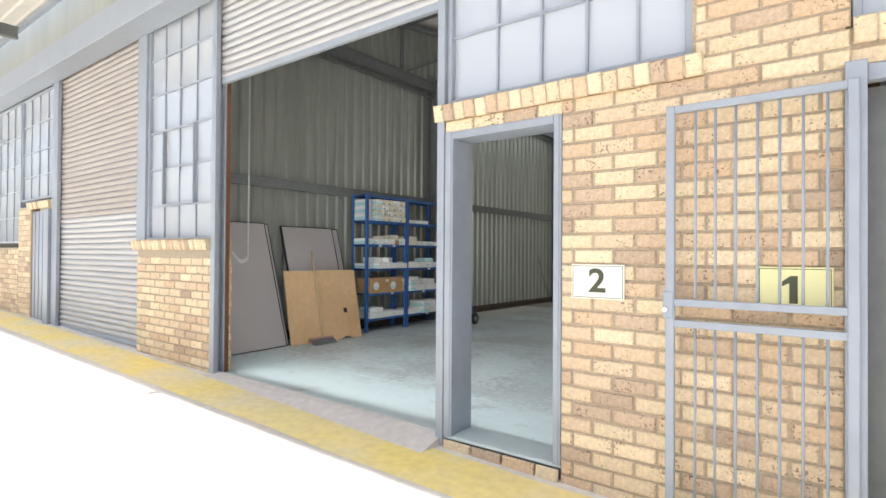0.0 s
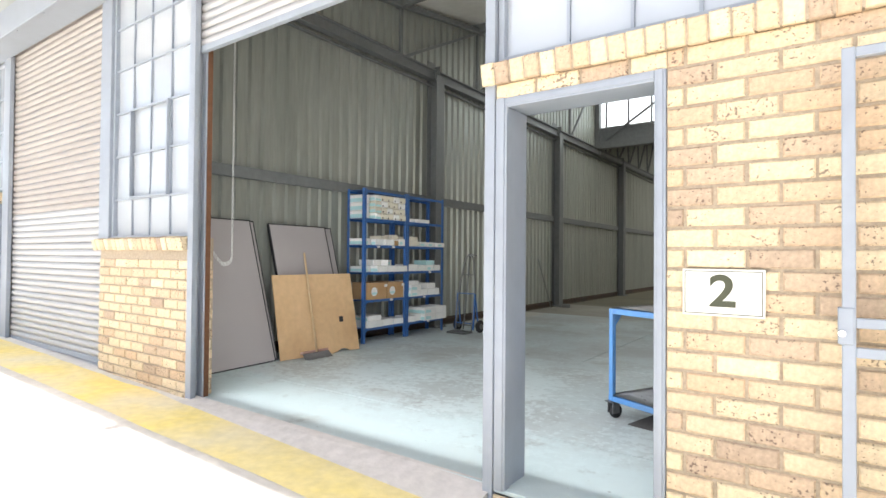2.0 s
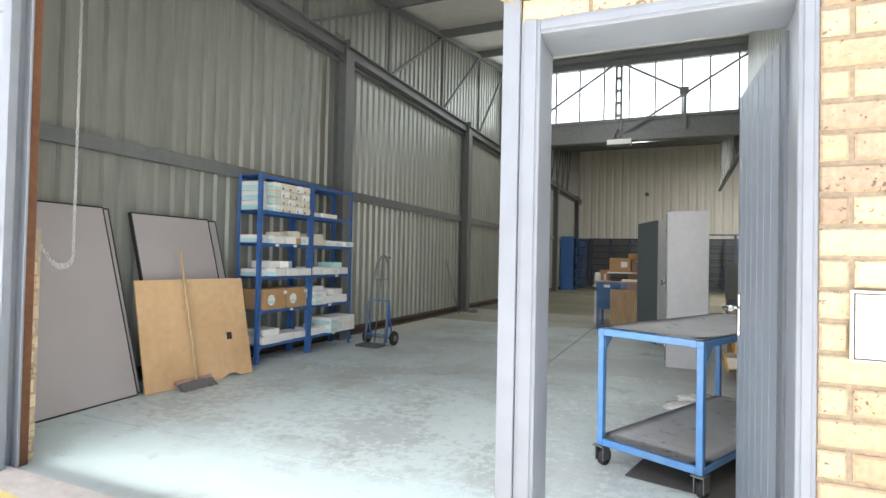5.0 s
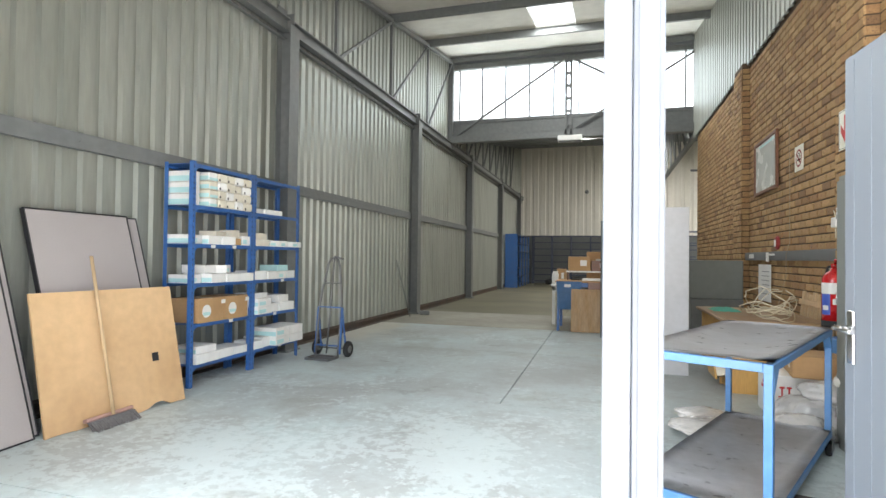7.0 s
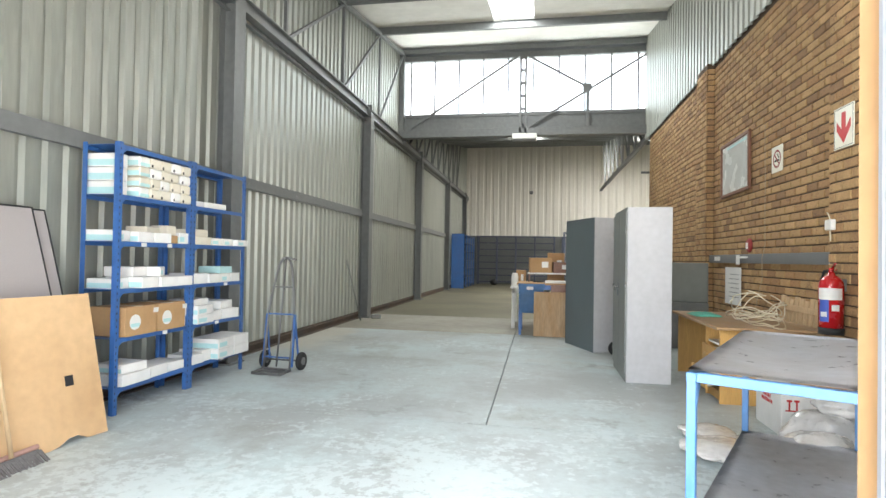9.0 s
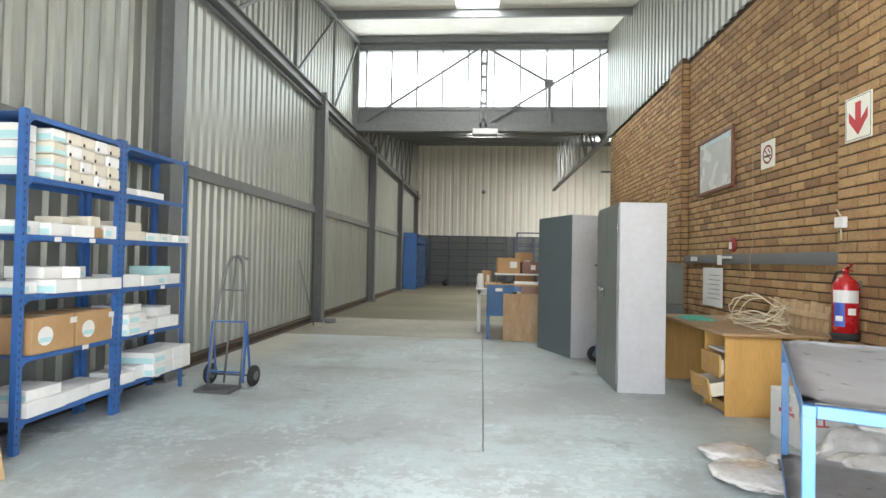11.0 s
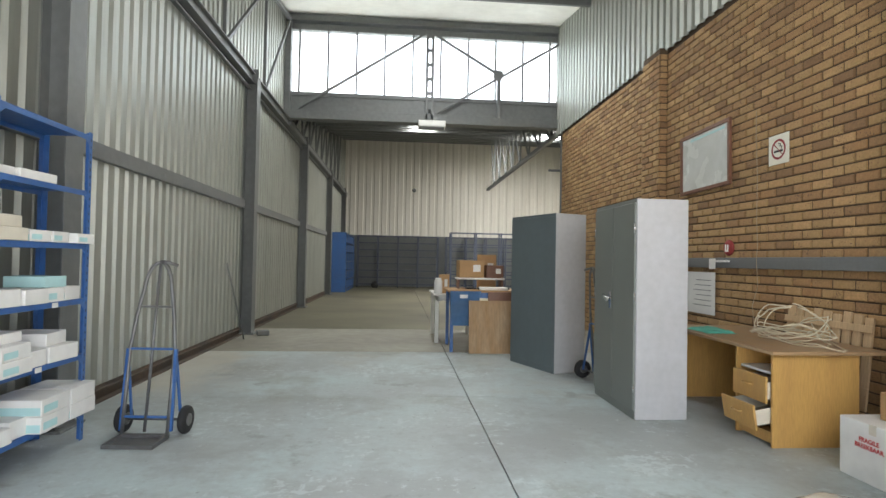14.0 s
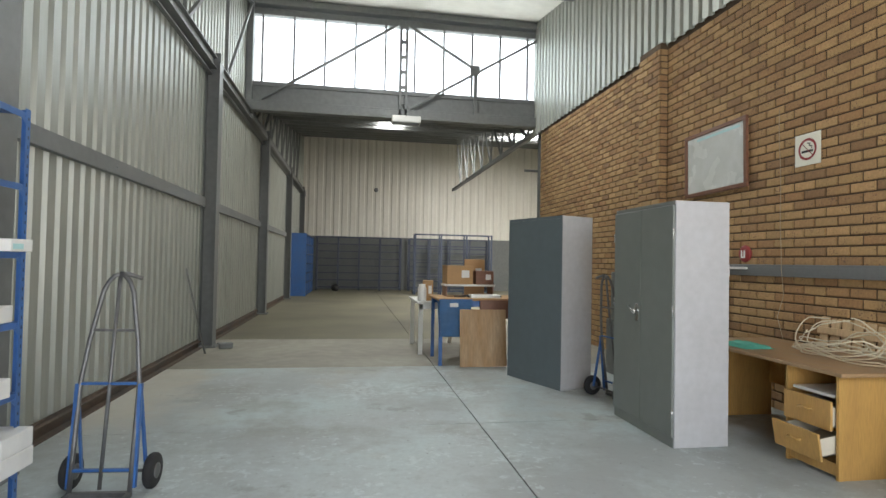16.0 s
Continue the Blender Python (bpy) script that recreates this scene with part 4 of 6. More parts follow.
# ---- things: front ----
def sign_plate(name, x, z, w, h, y, mat, text, size, label):
    s = thing(name, pose(x, y, z), label, "sign")
    bm = B()
    box(bm, -w / 2, w / 2, -0.003, 0.003, -h / 2, h / 2, 0.001)
    part("plate", bm, mat, s)
    bm = B()
    e = 0.008
    for p in ((-w / 2 + e, w / 2 - e, h / 2 - e - 0.003, h / 2 - e), (-w / 2 + e, w / 2 - e, -h / 2 + e, -h / 2 + e + 0.003),
              (-w / 2 + e, -w / 2 + e + 0.003, -h / 2 + e, h / 2 - e), (w / 2 - e - 0.003, w / 2 - e, -h / 2 + e, h / 2 - e)):
        box(bm, p[0], p[1], -0.0045, -0.003, p[2], p[3])
    part("border", bm, OLIVE, s, "thin dark olive border line")
    if text == "1":      # stem and flag
        bm = B()
        pts = [(0.012, 0.062), (-0.012, 0.062), (-0.04, 0.036), (-0.04, 0.014), (-0.016, 0.03), (-0.016, -0.062), (0.012, -0.062)]
        a = [bm.verts.new((px * 1.15, -0.0048, pz)) for px, pz in pts]
        b = [bm.verts.new((px * 1.15, -0.003, pz)) for px, pz in pts]
        bm.faces.new(a)
        for k in range(len(pts)):
            j = (k + 1) % len(pts)
            bm.faces.new((a[k], b[k], b[j], a[j]))
        part("number", bm, OLIVE, s, "bold dark olive number")
        return s
    me = letters("number", text, size, OLIVE, s, pose(0, -0.005, 0, 90, 0, 0) @ Matrix.Diagonal((1.12, 1, 1, 1)), "bold dark olive number")
    return s


sign_plate("unit_sign", -1.1, 1.068, 0.302, 0.192, F - 0.02, SIGN, "2", 0.18, "cream rectangular number plate 2 on the brick wall")
sign_plate("unit_sign", -0.185, 1.065, 0.29, 0.205, F - 0.02, SIGN_YELLOW, "1", 0.17, "yellow rectangular number plate 1 behind the barred gate")

# barred security gate, folded back against the wall
gate = thing("security_gate", pose(-0.71, F - 0.11, 0.0, 0, 0, 0), "pale grey barred steel security gate folded open against brickwork", "gate")
GW, GH = 0.76, 1.95
for a, b in (((0.02, 0, -0.04), (0.02, 0, GH)), ((GW - 0.02, 0, -0.04), (GW - 0.02, 0, GH))):
    bm = B()
    bar(bm, a, b, 0.04, 0.03, 0.003)
    part("stile", bm, FRAME, gate)
for z in (GH - 0.02, 0.987, 0.885, -0.02):
    bm = B()
    bar(bm, (0.04, 0, z), (GW - 0.04, 0, z), 0.03, 0.035, 0.003)
    part("rail", bm, FRAME, gate)
for k in range(7):
    x = 0.133 + 0.0865 * k
    for z0, z1 in ((0.0, 0.87), (1.0, GH - 0.04)):
        bm = B()
        rod(bm, (x, 0, z0), (x, 0, z1), 0.0065, 8)
        part("bar", bm, FRAME, gate)
bm = B()
box(bm, -0.012, 0.036, -0.02, 0.02, 0.91, 1.04, 0.004)
part("lock_box", bm, FRAME, gate, "welded grey steel lock box")
bm = B()
rod(bm, (0.0, -0.03, 0.95), (0.0, -0.022, 0.95), 0.012)
part("keyhole", bm, CHROME, gate)

# shutter chain
def chain(name, x, y, z0, z1, back):
    c = thing(name, pose(x, y, 0), "thin galvanised hand chain hanging beside the roller shutter", "chain")
    bm = B()
    pts = [(0, 0, z1 - 0.035 * k) for k in range(int((z1 - z0 - 0.45) / 0.035))]
    zb, za = z0, pts[-1][2]
    for k in range(1, 22):
        t = k / 22
        pts.append((0, back * (0.5 - 0.5 * math.cos(math.pi * t)), za - 0.45 * math.sin(math.pi * min(1, t * 1.15) * 0.5) + 0.3 * max(0, t - 0.6)))
    pts += [(0, back, z) for z in [pts[-1][2] + 0.035 * k for k in range(1, int((z1 - pts[-1][2]) / 0.035))]]
    for k, p in enumerate(pts):
        r = [(0.008 * math.cos(t), 0, 0.02 * math.sin(t)) if k % 2 else (0, 0.008 * math.cos(t), 0.02 * math.sin(t)) for t in [2 * math.pi * i / 8 for i in range(8)]]
        tube(bm, [Vector(p) + Vector(q) for q in r], 0.0042, 4, True)
    part("strand", bm, GALVANISED, c)
    bm = B()
    lathe(bm, [(back / 2 - 0.01, -0.012), (back / 2, -0.012), (back / 2, 0.012), (back / 2 - 0.01, 0.012)], 20, pose(0, back / 2, z1, 0, 90, 0))
    part("chain_wheel", bm, STEEL, c)
    bm = B()
    box(bm, 0.014, 0.03, FI - y - 0.02, back / 2 + 0.03, z1 - 0.03, z1 + 0.03, 0.003)
    part("bracket", bm, STEEL, c)
    return c


chain("shutter_chain", -5.52, FI + 0.13, 1.02, 3.97, 0.3)

# ---- things: left side of the hall ----
def leaning_sheet(name, y0, y1, foot_x, top_x, height, thick, mat, label, edge=BLACK_EDGE, rz=0.0, z0=0.0, category="board"):
    lean = math.degrees(math.asin((foot_x - top_x) / height))
    s = thing(name, pose(foot_x, (y0 + y1) / 2, z0, 0, -lean, rz), label, category)
    w = y1 - y0
    bm = B()
    box(bm, -thick + 0.002, 0.0, -w / 2 + 0.012, w / 2 - 0.012, 0.012, height - 0.012, 0.001)
    part("panel", bm, mat, s)
    if edge:
        bm = B()
        for a, b, c, d in ((-w / 2, -w / 2 + 0.012, 0, height), (w / 2 - 0.012, w / 2, 0, height), (-w / 2 + 0.012, w / 2 - 0.012, 0, 0.012), (-w / 2 + 0.012, w / 2 - 0.012, height - 0.012, height)):
            box(bm, -thick, 0.004, a, b, c, d, 0.002)
        part("edge_trim", bm, edge, s, "black edge strip")
    return s


leaning_sheet("table_top", 3.5, 4.43, -5.865, -6.34, 1.69, 0.035, HARDBOARD, "grey-brown laminate table top with black edges leaning on the wall", rz=5)
leaning_sheet("table_top", 3.55, 4.5, -5.93, -6.39, 1.68, 0.03, HARDBOARD, "second grey laminate table top leaning behind the first", rz=4)
leaning_sheet("table_top", 4.63, 5.57, -5.9, -6.35, 1.66, 0.035, HARDBOARD, "grey laminate table top leaning behind brown chipboard", rz=2)
leaning_sheet("table_top", 4.72, 5.72, -5.96, -6.40, 1.65, 0.03, HARDBOARD, "grey laminate table top, hindmost of the leaning stack", rz=2)
board = thing("chipboard_sheet", pose(-5.77, 5.01, 0, 0, -12.5, -6), "square brown stained chipboard sheet with chipped lower edge, leaning", "board")
bm = B()
rng = random.Random(5)
top = [(-0.575, 1.0), (0.575, 1.0)]
low = [(0.575 - 1.15 * k / 16, 0.012 * rng.random() + (0.035 if k in (3, 4) else 0)) for k in range(17)]
ring = top + low
fr, bk = [bm.verts.new((0, y, z)) for y, z in ring], [bm.verts.new((-0.018, y, z)) for y, z in ring]
bm.faces.new(fr)
bm.faces.new(bk[::-1])
for k in range(len(ring)):
    j = (k + 1) % len(ring)
    bm.faces.new((fr[k], bk[k], bk[j], fr[j]))
part("sheet", bm, CHIP, board)
bm = B()
box(bm, 0.0005, 0.002, 0.31, 0.37, 0.38, 0.45)
part("broken_patch", bm, BLACK_EDGE, board, "small dark broken hole")
GREY_BRISTLE = material("grey_bristle", (0.17, 0.16, 0.155), 0.9, vary=0.2, grain=60, bump=0)
FADED_RED = material("faded_red_paint", (0.4, 0.24, 0.2), 0.7, vary=0.15, grain=20, bump=0.1)
broom = thing("broom", pose(-5.73, 4.86, 0.0), "push broom with pale wooden handle leaning on chipboard", "broom")
bm = B()
rod(bm, (0.02, 0.0, 0.07), (-0.25, 0.02, 1.24), 0.0125)
part("handle", bm, PALE_WOOD, broom)
bm = B()
box(bm, -0.02, 0.03, -0.2, 0.2, 0.055, 0.085, 0.008, pose(0, 0, 0, 0, -20, 0))
part("head", bm, FADED_RED, broom, "faded pink broom head")
bm = B()
rng = random.Random(2)
for i in range(46):
    for j in range(3):
        x, y = -0.012 + 0.018 * j, -0.19 + 0.0083 * i
        bar(bm, (x, y, 0.06), (x * 1.4 + 0.06 + rng.uniform(-0.01, 0.01), y + rng.uniform(-0.01, 0.01), 0.0), 0.005, 0.005)
part("bristles", bm, GREY_BRISTLE, broom, "grey worn bristles")

# blue steel shelving
SX, SY, SLEN, SDEP = -5.955, 5.90, 1.87, 0.33
SHELF_M = pose(SX, SY, 0, 0, 0, 0)          # local: x into the wall (negative), y along
LEVELS = (0.21, 0.6, 0.985, 1.365, 1.735, 2.13)
rack = thing("steel_shelving", SHELF_M, "blue slotted-angle steel shelving, two bays, half full of white cartons", "shelving")


def slotted(x, y, sx, sy):
    bm = B()
    t, w = 0.004, 0.042
    box(bm, min(x, x + sx * w), max(x, x + sx * w), min(y, y + sy * t), max(y, y + sy * t), 0, 2.15)
    box(bm, min(x, x + sx * t), max(x, x + sx * t), min(y + sy * t, y + sy * w), max(y + sy * t, y + sy * w), 0, 2.15)
    post_ob = part("post", bm, BLUE, rack)
    bm = B()
    xf = x + (0.0006 if sx < 0 else -0.0006)
    for k in range(40):
        z = 0.06 + k * 0.052
        box(bm, min(xf, x), max(xf, x), y + sy * 0.017 - 0.004, y + sy * 0.017 + 0.004, z, z + 0.018)
    tagged(part("slots", bm, BLACK_EDGE, post_ob, "row of dark slots"), kind="stuff")


for y, s in ((0, 1), (SLEN / 2 - 0.043, 1), (SLEN / 2 + 0.043, -1), (SLEN, -1)):
    slotted(0, y, -1, s)
    slotted(-SDEP, y, 1, s)
for bay in (0, 1):
    ya, yb = 0.006 + bay * SLEN / 2, SLEN / 2 - 0.006 + bay * SLEN / 2
    for z in LEVELS:
        bm = B()
        box(bm, -SDEP + 0.006, -0.006, ya, yb, z - 0.004, z)
        box(bm, -0.008, -0.005, ya, yb, z - 0.036, z - 0.004, 0.001)
        box(bm, -SDEP + 0.005, -SDEP + 0.008, ya, yb, z - 0.036, z - 0.004, 0.001)
        part("shelf_panel", bm, BLUE, rack)
        for y, s in ((ya, 1), (yb, -1)):
            bm = B()
            v = [bm.verts.new((q, y + s * e, z + k)) for q in (-0.0045, -0.0015) for e, k in ((0.0, -0.02), (0.075, -0.036), (0.0, -0.1))]
            for t in ((0, 1, 2), (5, 4, 3), (0, 3, 4, 1), (1, 4, 5, 2), (2, 5, 3, 0)):
                bm.faces.new([v[i] for i in t])
            part("gusset", bm, BLUE, rack)


def carton(name, m, w, d, h, mat, label, end=None, band=None, group="", seam=True, round_edge=0.003):
    """A closed carton: w along local y, d along local x (front at +x), standing on z=0."""
    w, d = w * SLEN / 2.09, d * 0.9
    c = thing(name, m, label, "carton", group)
    bm = B()
    box(bm, -d, 0, 0, w, 0, h, round_edge)
    part("body", bm, mat, c)
    if end:
        bm = B()
        box(bm, -d * 0.98, -d * 0.02, -0.0012, 0.0, h * 0.08, h * 0.55)
        part("end_print", bm, end, c)
    if band:
        bm = B()
        box(bm, 0.0, 0.0012, w * 0.08, w * 0.55, h * 0.18, h * 0.62)
        part("front_print", bm, band, c)
    if seam:
        bm = B()
        box(bm, -d + 0.004, 0.0015, w / 2 - 0.018, w / 2 + 0.018, h, h + 0.001)
        part("tape", bm, CREAM, c)
    return c


rngb = random.Random(11)


def on_shelf(level, y, x=0.0, up=0.0, turn=0.0):
    return SHELF_M @ pose(x, y * SLEN / 2.09, LEVELS[level] + 0.001 + up, 0, 0, turn)


# top shelf: a wrapped stack of small white cartons beside teal-ended ones
for k in range(3):
    carton("teal_carton", on_shelf(4, 0.05, -0.06 - 0.0 * k, 0.112 * k), 0.13, 0.3, 0.108, WHITE_CARD, "teal and white printed carton stacked on the blue shelf", end=TEAL, group="cartons on the shelving", seam=False)
for i in range(5):
    for k in range(4):
        carton("small_carton", on_shelf(4, 0.24 + 0.147 * i + rngb.uniform(-0.004, 0.004), 0.012 + rngb.uniform(-0.015, 0.01), 0.086 * k, rngb.uniform(-5, 5)), 0.14, 0.34, 0.083, CREAM if (i + k) % 3 else WHITE_CARD,
               "small cream carton in a wrapped stack on shelving", end=TEAL if i == 0 else None, group="cartons on the shelving", seam=False, round_edge=0.012)
        bm = B()
        if i == 0:
            box(bm, 0.0, 0.0012, 0.004, 0.12, 0.004, 0.03)
        else:
            # black corner bars painted for the dark gaps between the packs
            box(bm, 0.0, 0.0012, 0.006, 0.024, 0.006, 0.03)
        part("front_print", bm, TEAL if i == 0 else BLACK, bpy.data.objects[[o.name for o in scene.collection.objects if o.name.startswith("small_carton")][-1]])


def row(level, items):
    for y, w, d, h, up, x, turn, mat, end, band in items:
        carton("flat_carton", on_shelf(level, y, x, up, turn + rngb.uniform(-4, 4)), w, d, h, mat, "white and teal flat carton lying on the blue shelf", end=end, band=band, group="cartons on the shelving", seam=False)


W_, T_ = WHITE_CARD, TEAL
row(4, [(1.1, 0.22, 0.28, 0.055, 0, -0.05, 2, W_, None, None), (1.32, 0.34, 0.26, 0.055, 0, -0.02, -3, W_, None, None)])
row(3, [(0.05, 0.2, 0.3, 0.09, 0, -0.06, 0, W_, T_, T_), (0.27, 0.22, 0.3, 0.085, 0, -0.01, 2, W_, T_, None), (0.5, 0.2, 0.3, 0.085, 0, -0.01, -3, W_, None, None),
        (0.45, 0.24, 0.2, 0.05, 0.087, -0.06, 14, CREAM, None, None), (0.86, 0.14, 0.28, 0.1, 0, -0.02, 0, W_, T_, T_),
        (1.1, 0.26, 0.3, 0.075, 0, 0.0, 0, CREAM, None, None), (1.1, 0.26, 0.3, 0.07, 0.076, -0.01, 1, CREAM, None, None),
        (1.4, 0.2, 0.3, 0.07, 0, 0.0, 0, W_, T_, T_), (1.62, 0.2, 0.3, 0.07, 0, 0.01, 2, W_, None, T_), (1.84, 0.2, 0.3, 0.065, 0, 0.05, -2, W_, None, T_)])
row(2, [(0.05, 0.16, 0.3, 0.08, 0, -0.05, 0, W_, T_, T_), (0.24, 0.24, 0.36, 0.09, 0, 0.06, 3, W_, T_, None), (0.49, 0.24, 0.36, 0.085, 0, 0.06, 2, W_, None, None),
        (0.74, 0.24, 0.36, 0.085, 0, 0.05, -2, W_, None, None), (0.27, 0.26, 0.3, 0.08, 0.092, -0.05, 6, W_, None, None), (0.52, 0.26, 0.32, 0.08, 0.09, 0.03, 30, W_, None, T_),
        (1.08, 0.24, 0.3, 0.1, 0, 0.0, 0, W_, None, None), (1.34, 0.24, 0.3, 0.09, 0, 0.02, 3, W_, None, None), (1.6, 0.2, 0.3, 0.09, 0, 0.0, -2, W_, T_, T_), (1.82, 0.2, 0.28, 0.09, 0, -0.01, 0, W_, T_, None),
        (1.6, 0.24, 0.28, 0.07, 0.092, -0.02, 0, T_, None, None)])
row(1, [(0.9, 0.1, 0.3, 0.09, 0, -0.02, 0, W_, T_, T_), (0.9, 0.1, 0.3, 0.09, 0.092, -0.02, 0, W_, T_, T_), (1.09, 0.3, 0.34, 0.085, 0, 0.05, 2, W_, T_, T_), (1.1, 0.3, 0.34, 0.085, 0.086, 0.045, 1, W_, T_, T_),
        (1.42, 0.2, 0.3, 0.1, 0, 0.0, 0, W_, None, None), (1.64, 0.3, 0.32, 0.1, 0, 0.0, -2, W_, None, None), (1.66, 0.28, 0.3, 0.08, 0.102, -0.03, 2, W_, None, None), (1.12, 0.3, 0.28, 0.06, 0.172, -0.03, 4, W_, None, None)])
row(0, [(0.08, 0.36, 0.36, 0.09, 0, 0.02, 3, W_, None, None), (0.12, 0.3, 0.3, 0.07, 0.092, -0.02, -5, W_, T_, None), (0.46, 0.26, 0.34, 0.09, 0, 0.0, 4, W_, None, None), (0.74, 0.24, 0.3, 0.08, 0, -0.02, 0, W_, T_, None),
        (1.08, 0.2, 0.3, 0.09, 0, 0.0, 0, W_, T_, None), (1.3, 0.16, 0.3, 0.11, 0, -0.02, 0, W_, None, None), (1.45, 0.32, 0.36, 0.1, 0, 0.07, 0, W_, T_, T_), (1.78, 0.3, 0.36, 0.1, 0, 0.07, 0, W_, T_, None),
        (1.45, 0.32, 0.36, 0.1, 0.102, 0.07, 0, W_, T_, T_), (1.78, 0.3, 0.36, 0.1, 0.102, 0.07, 0, W_, None, None)])
for y in (0.1, 0.53):
    c = carton("cardboard_carton", on_shelf(1, y, 0.015), 0.4, 0.36, 0.235, CARD, "brown cardboard carton with a white round label on shelving", group="brown cartons on the shelving")
    bm = B()
    lathe(bm, [(0.062, 0.0), (0.062, 0.001)], 20, pose(0.0, 0.11, 0.11, 0, 90, 0))
    r = part("round_label", bm, WHITE, c, "white and teal round label")
    bm = B()
    box(bm, 0.001, 0.0016, 0.06, 0.16, 0.07, 0.1)
    part("label_print", bm, TEAL, r)
    bm = B()
    box(bm, 0.0, 0.001, 0.32, 0.38, 0.17, 0.21)
    part("corner_label", bm, WHITE, c)
c = carton("small_open_carton", on_shelf(3, 0.7, -0.02), 0.14, 0.22, 0.07, CARD, "small brown open carton with white packets on shelving", seam=False)
bm = B()
box(bm, -0.2, -0.02, 0.01, 0.13, 0.07, 0.16, 0.01)
part("packet", bm, CREAM, c, "cream packet sticking out")

# small price labels clipped on the shelf edges
for lv, y in ((3, 0.3), (3, 0.66), (1, 0.62), (2, 1.66), (1, 1.5), (0, 1.62)):
    t = thing("shelf_label", on_shelf(lv, y, 0.0), "small white paper label on the blue shelf edge", "label", "shelf edge labels")
    bm = B()
    box(bm, -0.004, -0.002, 0, 0.06, -0.038, -0.006)
    part("paper", bm, WHITE, t)


def hand_truck(m, label):
    h = thing("hand_truck", m, label, "hand truck")
    def frame_pt(u, v):   # u across, v up along the frame, leaning back
        return (u, 0.1 + v * 0.13, v)
    for s in (-1, 1):
        bm = B()
        pts = [(s * 0.16, 0.10, 0.02)] + [frame_pt(s * a, v) for a, v in ((0.16, 0.3), (0.16, 0.62), (0.135, 0.85), (0.1, 1.05), (0.085, 1.14), (0.06, 1.2), (0.03, 1.235), (0.0, 1.245))]
        tube(bm, pts, 0.0135, 8)
        part("side_tube", bm, STEEL_BARE, h)
        bm = B()
        bar(bm, (s * 0.175, 0.12, 0.05), frame_pt(s * 0.17, 0.62), 0.02, 0.03)
        bar(bm, (s * 0.18, 0.26, 0.1), frame_pt(s * 0.17, 0.6), 0.012, 0.022)
        part("side_brace", bm, BLUE, h, "blue painted side brace")
        bm = B()
        lathe(bm, [(0.05, -0.025), (0.092, -0.022), (0.1, -0.012), (0.1, 0.012), (0.092, 0.022), (0.05, 0.025)], 22, pose(s * 0.225, 0.24, 0.1, 0, 90, 0))
        wheel = part("wheel", bm, RUBBER, h)
        bm = B()
        lathe(bm, [(0.03, -0.03), (0.045, -0.027), (0.045, 0.027), (0.03, 0.03)], 14, pose(s * 0.225, 0.24, 0.1, 0, 90, 0))
        part("hub", bm, STEEL_BARE, wheel)
    bm = B()
    rod(bm, (-0.2, 0.24, 0.1), (0.2, 0.24, 0.1), 0.01)
    part("axle", bm, STEEL_BARE, h)
    bm = B()
    tube(bm, [(0, 0.1, 0.05), frame_pt(0, 0.7), frame_pt(0, 1.235)], 0.011, 8)
    part("centre_tube", bm, STEEL_BARE, h)
    for v, mat in ((0.62, BLUE), (0.15, BLUE), (0.92, STEEL_BARE)):
        bm = B()
        a = 0.16 if v < 0.8 else 0.125
        bar(bm, frame_pt(-a, v), frame_pt(a, v), 0.022, 0.014)
        part("cross_bar", bm, mat, h)
    bm = B()
    tube(bm, [frame_pt(0.0, 1.25), frame_pt(0.05, 1.245), (0.11, 0.3, 1.22)], 0.013, 8)
    part("handle", bm, STEEL_BARE, h, "bent bare steel handle")
    bm = B()
    bar(bm, (-0.17, -0.11, 0.012), (0.17, -0.11, 0.012), 0.02, 0.03)
    bar(bm, (-0.16, -0.11, 0.014), (-0.16, 0.1, 0.02), 0.02, 0.03)
    bar(bm, (0.16, -0.11, 0.014), (0.16, 0.1, 0.02), 0.02, 0.03)
    bar(bm, (-0.17, 0.1, 0.02), (0.17, 0.1, 0.02), 0.03, 0.03)
    box(bm, -0.15, 0.15, -0.1, 0.09, 0.008, 0.012)
    part("toe_plate", bm, STEEL_BARE, h, "worn bare steel toe plate")
    return h


hand_truck(pose(-5.545, 7.66, 0, 0, 0, -4), "blue and bare steel hand truck standing by the corrugated wall")
hand_truck(pose(-1.39, 9.62, 0, 0, 0, 102), "blue hand truck standing between the steel cabinets")
stick = thing("steel_bar", pose(-6.3, 12.3, 0), "thin dark steel bar leaning on the corrugated wall", "bar")
bm = B()
rod(bm, (0.12, 0.25, 0.0), (-0.06, -0.12, 1.2), 0.012)
part("rod", bm, STEEL, stick)
shoe = thing("wooden_chock", pose(-6.0, 13.0, 0, 0, 0, 25), "dark wooden chock lying at the column foot", "block")
bm = B()
box(bm, -0.1, 0.1, -0.05, 0.05, 0.0, 0.09, 0.015)
part("block", bm, STEEL, shoe)

